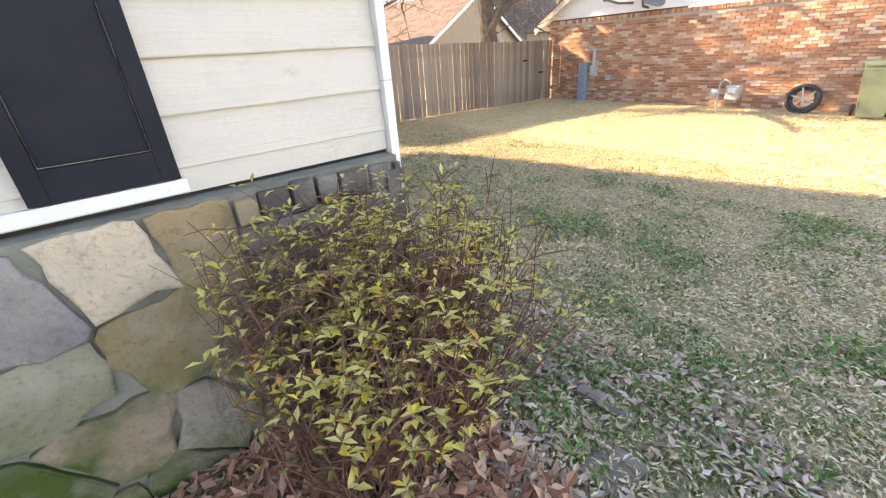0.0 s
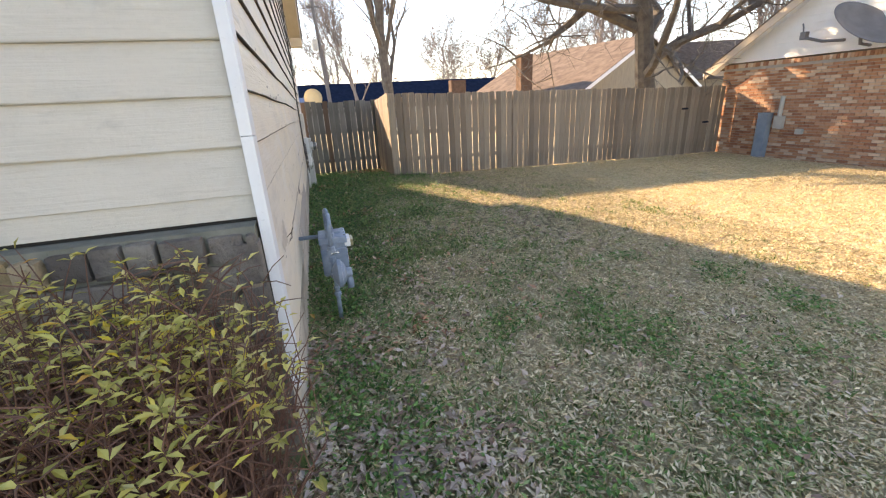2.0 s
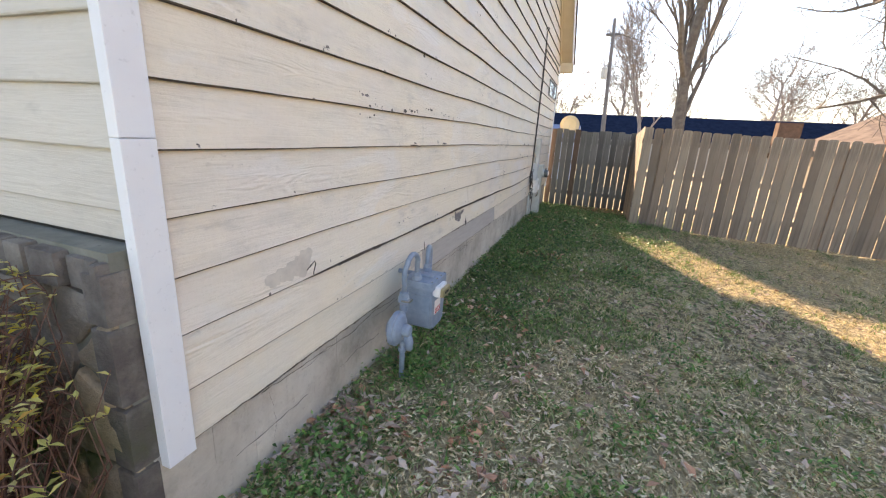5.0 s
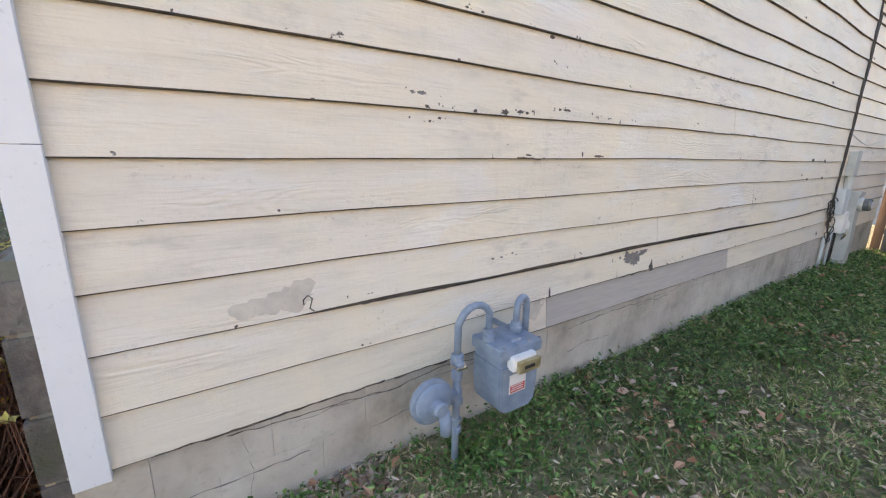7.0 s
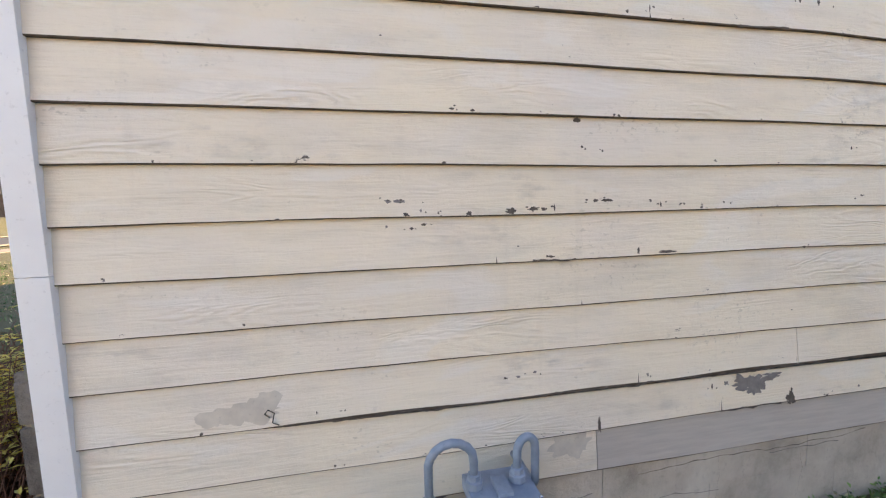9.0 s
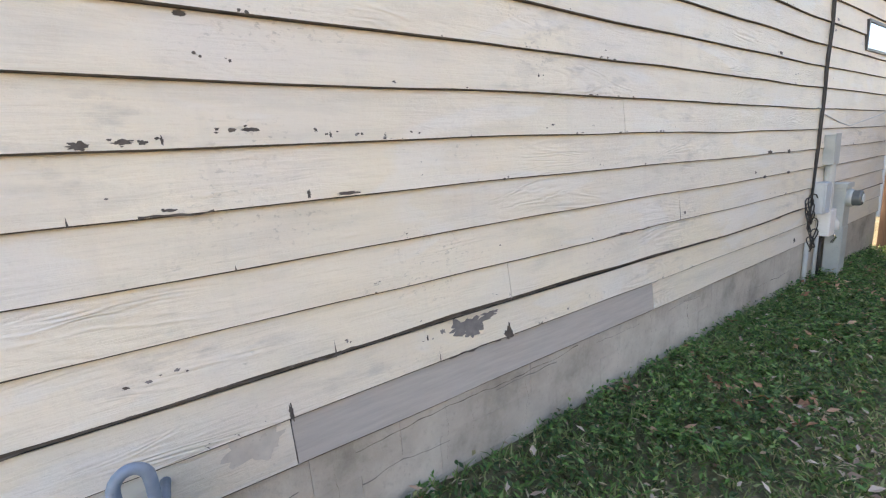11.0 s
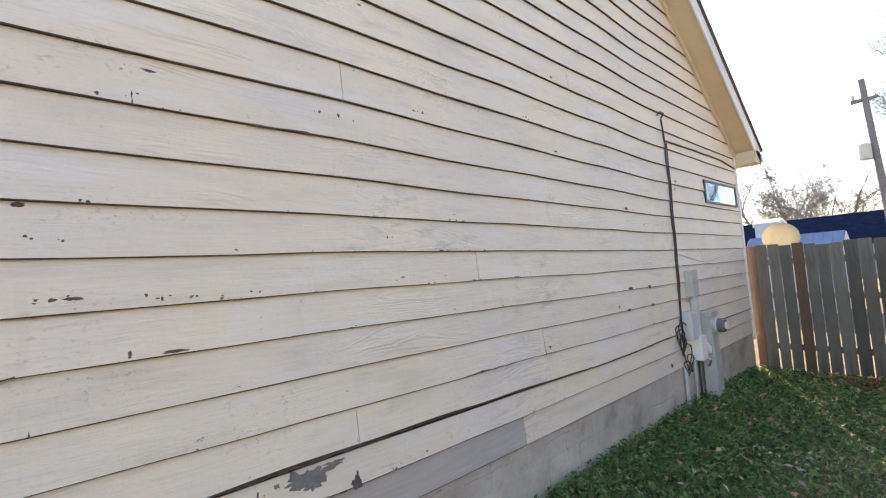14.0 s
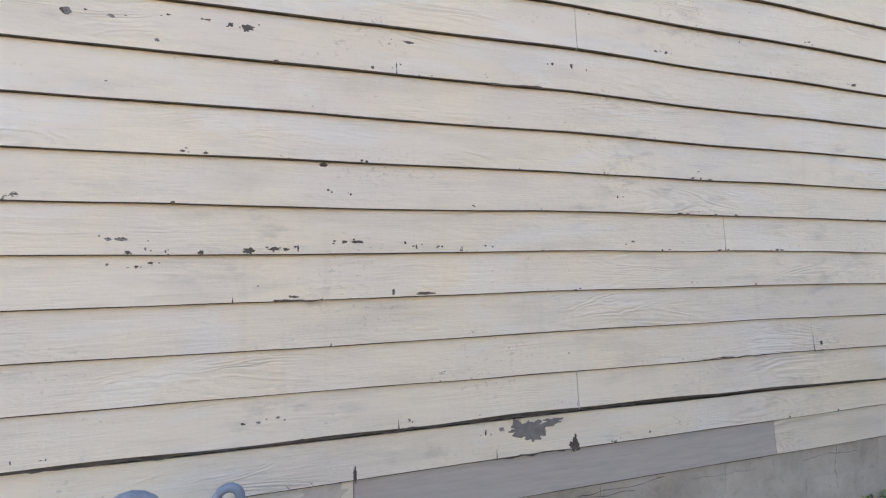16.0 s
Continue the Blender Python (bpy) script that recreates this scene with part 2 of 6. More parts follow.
METER_PAINT = simple("blue_grey_enamel", (0.165, 0.225, 0.3), (0.25, 0.315, 0.4), 16, 0.42, bump=0.1)
GREY_STEEL = simple("galvanised_grey", (0.42, 0.44, 0.43), (0.52, 0.53, 0.5), 7, 0.5, 0.15, bump=0.05)
PVC = simple("grey_conduit", (0.45, 0.46, 0.45), (0.52, 0.53, 0.51), 7, 0.45, bump=0.04)
CHROME = simple("bright_metal", (0.6, 0.6, 0.6), (0.7, 0.7, 0.7), 20, 0.25, 1.0, bump=0.02)
BLACK_CABLE = simple("black_cable", (0.03, 0.026, 0.024), (0.05, 0.042, 0.038), 10, 0.55)
LABEL_WHITE = simple("white_label", (0.75, 0.74, 0.72), (0.82, 0.81, 0.8), 12, 0.5, bump=0.02)
LABEL_RED = simple("red_label", (0.5, 0.05, 0.05), (0.58, 0.08, 0.07), 12, 0.5, bump=0.02)


def glass_mat(name, tint=(0.02, 0.024, 0.03), rough=0.04):
    k = Mat(name, rough)
    k.colour(tint)
    k.b.inputs["Specular IOR Level"].default_value = 0.9
    return k.m


WINDOW_GLASS = glass_mat("window_glass")


def fence_wood(name, tones, rot=0.25):
    k = Mat(name, 0.88)
    co = k.mapped(26, 26, 1.6)
    g = k.noise(1.0, 6, co, 0.6, 0.3)
    b = k.noise(1.6, 4, k.mapped(3, 3, 0.9))
    c = k.ramp(k.math("ADD", k.math("MULTIPLY", k.rand(), 0.6), k.math("MULTIPLY", b, 0.45)), tones)
    c = k.mix(k.math("MULTIPLY", k.step(g, 0.5, 0.72), 0.45), c, tuple(v * 0.45 for v in tones[0][1]))
    c = k.mix(k.math("MULTIPLY", k.step(k.noise(3.5, 5, k.mapped(4, 4, 1)), 0.55, 0.8), rot), c, (0.06, 0.06, 0.05))
    k.colour(c).bump(g, 0.5, 0.006)
    return k.m


FENCE_NEW = fence_wood("weathered_cedar", [(0.2, (0.17, 0.135, 0.105)), (0.5, (0.25, 0.2, 0.155)), (0.85, (0.32, 0.265, 0.205))])
FENCE_OLD = fence_wood("old_grey_pickets", [(0.2, (0.11, 0.107, 0.096)), (0.5, (0.18, 0.174, 0.158)), (0.75, (0.25, 0.238, 0.215)), (0.95, (0.22, 0.155, 0.115))], 0.45)


def brick_mat():
    k = Mat("red_brick", 0.9)
    f = k.noise(30, 5)
    c = k.ramp(k.rand(), [(0.0, (0.32, 0.14, 0.085)), (0.3, (0.44, 0.21, 0.12)), (0.6, (0.52, 0.28, 0.17)), (0.8, (0.58, 0.38, 0.26)), (1.0, (0.66, 0.52, 0.4))])
    c = k.mix(k.math("MULTIPLY", k.step(f, 0.5, 0.75), 0.3), c, (0.2, 0.095, 0.065))
    c = k.mix(k.math("MULTIPLY", k.step(k.noise(7, 5), 0.56, 0.75), 0.5), c, (0.52, 0.42, 0.34))
    k.colour(c).bump(f, 0.5, 0.006)
    return k.m


def brick_rest_mat():
    k = Mat("red_brick_rest", 0.9)
    f = k.noise(30, 5)
    c = k.ramp(k.island(), [(0.0, (0.32, 0.14, 0.085)), (0.3, (0.44, 0.21, 0.12)), (0.6, (0.52, 0.28, 0.17)), (0.8, (0.58, 0.38, 0.26)), (1.0, (0.66, 0.52, 0.4))])
    c = k.mix(k.math("MULTIPLY", k.step(f, 0.5, 0.75), 0.3), c, (0.2, 0.095, 0.065))
    c = k.mix(k.math("MULTIPLY", k.step(k.noise(7, 5), 0.56, 0.75), 0.5), c, (0.52, 0.42, 0.34))
    k.colour(c).bump(f, 0.5, 0.006)
    return k.m


BRICK, BRICK_REST = brick_mat(), brick_rest_mat()


def ground_mat():
    k = Mat("winter_lawn", 0.95)
    a = k.noise(0.55, 5)
    b = k.noise(3.2, 6, None, 0.65)
    f = k.noise(45, 6, None, 0.7)
    g = k.noise(130, 3, None, 0.6)
    tuft = k.noise(15, 3, None, 0.5)
    x, y, z = k.xyz()
    tan = k.ramp(f, [(0.3, (0.36, 0.28, 0.165)), (0.5, (0.6, 0.48, 0.3)), (0.72, (0.76, 0.64, 0.44))])
    green = k.ramp(f, [(0.3, (0.08, 0.11, 0.035)), (0.55, (0.2, 0.225, 0.09)), (0.75, (0.4, 0.37, 0.2))])
    soil_shade = k.ramp(f, [(0.3, (0.03, 0.026, 0.018)), (0.55, (0.09, 0.075, 0.045)), (0.75, (0.2, 0.17, 0.1))])
    near = k.math("SUBTRACT", 1.0, k.step(k.math("ABSOLUTE", x), 0.2, 4.5))
    lim = k.math("SUBTRACT", k.math("ADD", k.math("MULTIPLY", b, 0.7), k.math("MULTIPLY", a, 0.5)), k.math("MULTIPLY", k.math("SUBTRACT", 1.0, near), 0.13))
    c = k.mix(k.math("MULTIPLY", k.step(lim, 0.52, 0.68), 0.62), tan, green)
    # thin turf over dark soil beside the house, thicker straw out in the open
    open_lawn = k.step(k.math("ADD", x, k.math("MULTIPLY", b, 1.5)), 4.0, 6.5)
    # the dark soil tone also paints in the shade between tufts
    bare = k.math("MULTIPLY", k.math("SUBTRACT", 1.0, open_lawn), k.step(tuft, 0.4, 0.56))
    c = k.mix(k.math("MULTIPLY", bare, k.math("ADD", 0.15, k.math("MULTIPLY", k.step(y, 0.5, 3.0), 0.65))), c, soil_shade)
    worn = k.math("MULTIPLY", open_lawn, k.step(k.noise(4.5, 5, None, 0.6), 0.5, 0.66))
    c = k.mix(k.math("MULTIPLY", worn, 0.5), c, (0.24, 0.2, 0.09))
    # darker green-brown strip along the wall, stronger towards the rear
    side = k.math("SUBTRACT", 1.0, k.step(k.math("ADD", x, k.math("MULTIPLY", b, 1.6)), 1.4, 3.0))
    green_strip = k.math("MULTIPLY", k.step(y, 1.0, 3.4), side)
    c = k.mix(k.math("MULTIPLY", green_strip, 0.75), c, k.ramp(tuft, [(0.35, (0.03, 0.03, 0.018)), (0.5, (0.07, 0.085, 0.03)), (0.65, (0.13, 0.12, 0.06))]))
    front = k.math("MULTIPLY", k.math("SUBTRACT", 1.0, k.step(x, -3.0, -1.0)), 0.95)
    c = k.mix(front, c, k.ramp(f, [(0.3, (0.035, 0.045, 0.015)), (0.7, (0.13, 0.115, 0.05))]))
    c = k.mix(k.math("MULTIPLY", k.step(k.noise(7, 5), 0.6, 0.75), 0.3), c, (0.12, 0.085, 0.06))
    k.colour(c).bump(k.math("ADD", k.math("ADD", f, g), k.math("MULTIPLY", tuft, 1.5)), 0.9, 0.02)
    return k.m


LAWN = ground_mat()


def leafy(name, tones, rough=0.6, trans=0.0):
    k = Mat(name, rough)
    c = k.ramp(k.island(), tones)
    k.colour(c)
    if trans:
        k.b.inputs["Subsurface Weight"].default_value = 0.0
        t = k.t.nodes.new("ShaderNodeBsdfTranslucent")
        k.link(c, t.inputs[0])
        mx = k.t.nodes.new("ShaderNodeMixShader")
        mx.inputs[0].default_value = trans
        k.link(k.b.outputs[0], mx.inputs[1])
        k.link(t.outputs[0], mx.inputs[2])
        k.link(mx.outputs[0], k.t.nodes["Material Output"].inputs[0])
    return k.m


STRAW = leafy("dry_grass_blades", [(0.0, (0.46, 0.37, 0.2)), (0.4, (0.64, 0.53, 0.31)), (0.8, (0.74, 0.63, 0.41)), (1.0, (0.42, 0.4, 0.17))], 0.8, 0.25)
GRASS = leafy("green_blades", [(0.0, (0.08, 0.15, 0.035)), (0.5, (0.16, 0.26, 0.075)), (1.0, (0.36, 0.4, 0.18))], 0.6, 0.25)
DEEP_CLOVER = leafy("deep_green_clover", [(0.0, (0.018, 0.045, 0.012)), (0.4, (0.045, 0.105, 0.026)), (0.8, (0.09, 0.18, 0.05)), (0.95, (0.18, 0.25, 0.1)), (1.0, (0.24, 0.17, 0.1))], 0.6, 0.2)
DEAD_LEAF = leafy("dead_leaves", [(0.0, (0.24, 0.13, 0.09)), (0.3, (0.5, 0.36, 0.28)), (0.75, (0.7, 0.57, 0.47)), (1.0, (0.3, 0.18, 0.14))], 0.7, 0.1)
BUSH_LEAF = leafy("bush_leaves", [(0.0, (0.3, 0.27, 0.06)), (0.25, (0.55, 0.5, 0.13)), (0.55, (0.74, 0.65, 0.2)), (0.8, (0.68, 0.59, 0.26)), (0.92, (0.8, 0.64, 0.07)), (1.0, (0.6, 0.3, 0.07))], 0.5, 0.3)
TWIG = simple("red_brown_twigs", (0.11, 0.05, 0.036), (0.2, 0.1, 0.07), 12, 0.8)
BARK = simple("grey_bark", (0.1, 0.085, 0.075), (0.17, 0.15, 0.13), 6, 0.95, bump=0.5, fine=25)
# bark paled for the farther trees: the haze is put into the colour
BARK_HAZED = simple("hazed_distant_bark", (0.22, 0.19, 0.18), (0.3, 0.265, 0.25), 3, 0.95)
EVERGREEN = leafy("evergreen_leaves", [(0.0, (0.018, 0.032, 0.014)), (0.6, (0.035, 0.06, 0.022)), (1.0, (0.06, 0.09, 0.035))], 0.6, 0.1)

LITTER = leafy("red_brown_litter", [(0.0, (0.26, 0.1, 0.055)), (0.5, (0.5, 0.25, 0.15)), (1.0, (0.66, 0.42, 0.29))], 0.7, 0.1)
THATCH = leafy("bleached_thatch", [(0.0, (0.24, 0.17, 0.1)), (0.15, (0.5, 0.38, 0.23)), (0.4, (0.76, 0.61, 0.4)), (0.65, (0.86, 0.74, 0.52)), (0.85, (0.6, 0.53, 0.31)), (1.0, (0.38, 0.4, 0.19))], 0.8, 0.15)
CLOVER = leafy("clover_leaves", [(0.0, (0.035, 0.1, 0.02)), (0.4, (0.09, 0.22, 0.045)), (0.75, (0.17, 0.34, 0.085)), (0.93, (0.3, 0.43, 0.16)), (1.0, (0.3, 0.22, 0.12))], 0.5, 0.25)
OLD_THATCH = leafy("grey_olive_thatch", [(0.0, (0.17, 0.13, 0.08)), (0.3, (0.38, 0.31, 0.19)), (0.6, (0.62, 0.53, 0.36)), (0.85, (0.44, 0.41, 0.24)), (1.0, (0.25, 0.27, 0.12))], 0.8, 0.15)
# near-black colour that paints in the shadow line under each lap
LAP_SHADOW = simple("lap_shadow_edge", (0.05, 0.038, 0.03), (0.11, 0.085, 0.065), 14, 0.95, bump=0.3)
for mm in (SHINGLE,):
    mm.node_tree.nodes["Principled BSDF"].inputs["Specular IOR Level"].default_value = 0.05
SCREEN = simple("dark_solar_screen", (0.012, 0.014, 0.022), (0.02, 0.023, 0.033), 5, 0.8)
SCREEN.node_tree.nodes["Principled BSDF"].inputs["Specular IOR Level"].default_value = 0.15
BRICK_FAR = simple("brown_brick_wall", (0.1, 0.062, 0.046), (0.18, 0.115, 0.085), 2.5, 0.9, fine=9)
BRICK_FAR.node_tree.nodes["Principled BSDF"].inputs["Specular IOR Level"].default_value = 0.1

# ---- ground ----
def make_ground():
    xs = [-300, -120, -60, -40, -25, -15, -8] + [i * 0.35 for i in range(-17, 40)] + [16, 20, 28, 40, 60, 120, 300]
    ys = [-300, -120, -60, -40, -36, -33, -31.5, -30, -28.5, -27, -25.5, -20, -15, -8] + [i * 0.35 for i in range(-17, 34)] + [14, 18, 26, 40, 60, 120, 300]
    verts = [(x, y, gz(x, y)) for y in ys for x in xs]
    w = len(xs)
    faces = [(j * w + i, j * w + i + 1, (j + 1) * w + i + 1, (j + 1) * w + i) for j in range(len(ys) - 1) for i in range(w - 1)]
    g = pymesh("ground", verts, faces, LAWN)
    for p in g.data.polygons:
        p.use_smooth = True
    return tagged(g, "patchy winter lawn of straw-coloured and green grass", "lawn", kind="structure")


make_ground()

# ---- the house: side wall with lap siding ----
wall_east = empty("wall_east")
tagged(wall_east, "peeling cream-painted lap siding gable wall on a block foundation", "wall", kind="structure")


def roof_z(y):
    """Underside of the rake at y."""
    return EAVE + PITCH * (min(y, DEPTH - y) + 0.0)


def siding_board(name, k, y0, y1, mat, parent, out=0.0, sag=0.0, side="east", e=E, z_of=level):
    """One lapped board: thick lower edge, thin top tucked under the next; slightly wavy."""
    zb, zt = z_of(k), z_of(k) + e + 0.012
    n = max(2, int((y1 - y0) / 0.12))
    verts, faces = [], []
    for i in range(n + 1):
        y = y0 + (y1 - y0) * i / n
        wob = noise.noise((y * 0.8, k * 3.7, 1.3)) * 0.006 + noise.noise((y * 3.1, k * 1.7, 5.3)) * 0.0025
        o = (out if y > 0.69 else 0.0) * (0.6 + 0.6 * abs(noise.noise((y * 0.9, k * 2.2, 8.0)))) + noise.noise((y * 1.1, k * 5.1, 2.0)) * 0.003
        dz = settle(k, y) if side == "east" else 0.0
        zl = zb + dz + wob + sag * noise.noise((y * 0.45, k * 1.1, 4.0))
        # taller lip on the bowed board thickens its painted shadow line
        lip = (0.0046 + 0.0022 * noise.noise((y * 2.3, k * 4.4, 6.0))) * (1.0 + (1.9 if out and y > 0.69 else 0.0))
        zt = zb + e + 0.012 + (settle(k + 1, y) if side == "east" else 0.0)
        if k == -1 and side == "east" and 0.69 < y < 7.2:
            zt = zb + e + settle(0, y) - 0.004 - 0.014 * min(1.0, (y - 0.69) / 0.5) * (1.0 - 0.5 * min(1.0, max(0.0, (y - 3.6) / 3.0)))
        for x, z in ((0.002, zl), (0.02 + o, zl), (0.0225 + o, zl + lip), (0.004, zt), (0.0, zt)):
            verts.append((x, y, z))
    for i in range(n):
        a, b = i * 5, i * 5 + 5
        for j in range(4):
            faces.append((a + j, b + j, b + j + 1, a + j + 1))
    faces.append((0, 1, 2, 3, 4))
    faces.append(tuple(n * 5 + j for j in (4, 3, 2, 1, 0)))
    if side == "front":
        verts = [(-y, FRONT - x, z) for x, y, z in verts]
        faces = [tuple(reversed(f)) for f in faces]
    ob = pymesh(name, verts, faces, mat, parent)
    # undersides and lips carry the lap shadow in their colour
    if mat is not CREAM_DIMMED:
        ob.data.materials.append(LAP_SHADOW)
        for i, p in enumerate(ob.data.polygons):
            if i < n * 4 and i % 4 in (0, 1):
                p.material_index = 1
    return ob


FRONT = -0.035
JOINTS = {-2: [2.07, 4.46], 0: [3.18, 6.9], 1: [4.76], 4: [4.12, 8.1], 9: [3.2], 12: [5.4]}
k = -2
while level(k) < roof_z(RIDGE_Y) - 0.05:
    zt = level(k)
    lo, hi = 0.012, DEPTH - 0.02
    if zt > EAVE:
        cut = (zt - EAVE) / PITCH
        lo, hi = max(lo, cut), min(hi, DEPTH - cut)
    if hi - lo > 0.1:
        cuts = [lo] + [c for c in JOINTS.get(k, []) if lo + 0.1 < c < hi - 0.1] + [hi]
        for a, b in zip(cuts, cuts[1:]):
            m = BARE if (k == -2 and abs(a - 2.07) < 0.01) else CREAM
            siding_board("siding_board", k, a + 0.002, b - 0.002, m, wall_east, 0.009 if k == 0 and b > 1 else 0.0, 0.012 if k in (0, -1, 1) else 0.004)
    k += 1
# sheathing behind the boards
bm = bmesh.new()
poly = [(0.0, 0.44), (DEPTH, 0.44), (DEPTH, EAVE), (RIDGE_Y, roof_z(RIDGE_Y)), (0.0, EAVE)]
fa = [bm.verts.new((-0.0, y, z)) for y, z in poly]
fb = [bm.verts.new((-0.15, y, z)) for y, z in poly]
bm.faces.new(fa)
bm.faces.new(list(reversed(fb)))
for i in range(5):
    bm.faces.new((fa[i], fb[i], fb[(i + 1) % 5], fa[(i + 1) % 5]))
bmesh.ops.recalc_face_normals(bm, faces=bm.faces)
part("sheathing", bm, DARK, wall_east)

# block foundation under the side wall
foundation = empty("foundation")
tagged(foundation, "stained painted concrete block foundation", "foundation", kind="structure")
part("core", boxed(-0.25, -0.006, -0.1, DEPTH, -0.5, 0.438), MORTAR, foundation)
rng = random.Random(4)
for row in range(4):
    y = -0.09 - (0.2 if row % 2 else 0.0)
    while y < DEPTH:
        a, b = max(y, -0.09), min(y + 0.4, DEPTH)
        if b - a > 0.04:
            d = rng.uniform(-0.002, 0.002)
            part("block", boxed(-0.1, 0.003 + d, a + 0.0007, b - 0.0007, -0.362 + row * 0.2, -0.362 + row * 0.2 + 0.1988, 0.0012), CONCRETE, foundation)
        y += 0.4

# corner boards
corner_trim = empty("corner_trim")
tagged(corner_trim, "white painted corner boards with a butt joint", "corner trim", kind="structure")
part("trim_board", boxed(0.0, 0.042, -0.085, 0.014, 0.4, 1.462, 0.003), WHITE, corner_trim)
part("trim_board", boxed(0.0, 0.042, -0.085, 0.014, 1.464, EAVE - 0.2, 0.003), WHITE, corner_trim)
part("trim_board", boxed(-0.02, 0.035, DEPTH - 0.015, DEPTH + 0.03, 0.35, EAVE, 0.003), WHITE, corner_trim)

# roof with a boxed rake
roof = empty("roof")
tagged(roof, "shingled gable roof with tan boxed rake and white fascia", "roof", kind="structure")
OVER, RAKE = 0.34, 0.3
sl = math.hypot(1, PITCH)


def slope_slab(x0, x1, d0, d1, t0, t1, far):
    """A slab along one roof slope; d runs from the ridge outwards (plan metres), t is measured square to the slope."""
    bm = bmesh.new()
    vs = []
    for x in (x0, x1):
        for d in (d0, d1):
            for t in (t0, t1):
                y = d if far else -d
                z = roof_z(RIDGE_Y) - PITCH * d + t * sl
                vs.append(bm.verts.new((x, RIDGE_Y + y, z)))
    for q in ((0, 1, 3, 2), (4, 6, 7, 5), (0, 4, 5, 1), (2, 3, 7, 6), (0, 2, 6, 4), (1, 5, 7, 3)):
        bm.faces.new([vs[i] for i in q])
    bmesh.ops.recalc_face_normals(bm, faces=bm.faces)
    return bm


for far in (True, False):
    half = RIDGE_Y + 0.3
    part("shingles", slope_slab(-14.3, RAKE + 0.03, 0.0, half + 0.03, 0.165, 0.19, far), SHINGLE, roof)
    part("deck", slope_slab(-14.2, RAKE - 0.03, 0.0, half, 0.02, 0.16, far), DARK, roof)
    part("soffit", slope_slab(0.0, RAKE - 0.02, 0.0, half - 0.02, 0.0, 0.018, far), TAN_SOFFIT, roof)
    part("rake_fascia", slope_slab(RAKE - 0.018, RAKE, 0.0, half, -0.03, 0.163, far), WHITE, roof)
    part("rake_trim", slope_slab(0.02, 0.045, 0.0, half - 0.3, -0.09, -0.002, far), TAN_SOFFIT, roof)
    s = 1 if far else -1
    yo = RIDGE_Y + s * half
    ya = RIDGE_Y + s * (RIDGE_Y)
    part("eave_box", boxed(-14.2, RAKE, min(ya, yo), max(ya, yo), EAVE - 0.24 + 0.0, EAVE - 0.05, 0.004), TAN_SOFFIT, roof)
    part("gutter", boxed(-14.2, RAKE + 0.01, min(yo, yo + s * 0.1), max(yo, yo + s * 0.1), EAVE - 0.2, EAVE - 0.08, 0.01), WHITE, roof)

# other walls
tagged(obj("wall_west", boxed(-14.15, -14.0, 0.0, DEPTH, -0.3, EAVE), CREAM_DIMMED), "plain cream side wall", "wall", kind="structure")
tagged(obj("wall_north", boxed(-14.0, -0.02, DEPTH - 0.15, DEPTH - 0.02, -0.3, EAVE), CREAM_DIMMED), "plain cream rear wall", "wall", kind="structure")

# ---- front wall ----
wall_front = empty("wall_south")
tagged(wall_front, "cream lap siding over a rough stone wainscot", "wall", kind="structure")
WX0, WX1 = -2.35, -1.29      # window opening
WZ0, WZ1 = 1.24, 2.55
part("sheathing", boxed(-14.0, WX0, -0.034, 0.1, 0.0, EAVE), DARK, wall_front)
part("sheathing", boxed(WX1, -0.002, -0.034, 0.1, 1.1, EAVE), DARK, wall_front)
part("sheathing", boxed(WX0, WX1, -0.034, 0.1, 0.0, WZ0), DARK, wall_front)
part("sheathing", boxed(WX0, WX1, -0.034, 0.1, WZ1, EAVE), DARK, wall_front)
EF = 0.1745


def flevel(k):
    return 1.252 + k * EF


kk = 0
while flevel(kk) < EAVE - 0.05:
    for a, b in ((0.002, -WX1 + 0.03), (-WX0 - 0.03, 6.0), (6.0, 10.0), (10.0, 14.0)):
        siding_board("siding_board", kk, a, b - 0.002, CREAM_DIMMED, wall_front, 0, 0.002, "front", EF, flevel)
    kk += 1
part("skirt_board", boxed(-13.9, -0.002, -0.05, -0.036, 1.165, 1.262, 0.003), CREAM_DIMMED, wall_front)

# ---- boundary fence ----
def picket(name, parent, mat, x0, w, y, z0, z1, tilt, rng, dog=0.02, taper=0.0):
    """A dog-eared upright board, 16 mm thick."""
    h = z1 - z0
    prof = [(taper, 0), (w - taper, 0), (w, h - dog), (w - dog, h), (dog, h), (0, h - dog)]
    verts, faces = [], []
    for yy in (0, 0.016):
        for px, pz in prof:
            verts.append((px + tilt * pz, yy, pz))
    faces.append(tuple(range(6)))
    faces.append(tuple(range(11, 5, -1)))
    for i in range(6):
        faces.append((i, i + 6, (i + 1) % 6 + 6, (i + 1) % 6))
    me = bpy.data.meshes.new(name)
    me.from_pydata(verts, [], faces)
    me.materials.append(mat)
    ob = new(name, me)
    ob.parent = parent
    ob.location = (x0, y + rng.uniform(-0.004, 0.004), z0)
    return ob


FY = 7.85
fence = empty("fence")
tagged(fence, "weathered tan cedar privacy fence with narrow gaps", "fence")
rng = random.Random(9)
x = 1.93
while x < 11.55:
    w = 0.138
    zg = gz(x, FY)
    picket("picket", fence, FENCE_NEW, x, w, FY, zg + 0.01 + rng.uniform(-0.01, 0.015), zg + 1.84 + rng.uniform(-0.012, 0.012), rng.uniform(-0.006, 0.006), rng)
    x += w + (rng.uniform(0.012, 0.022) if rng.random() < 0.45 else rng.uniform(0.002, 0.006))
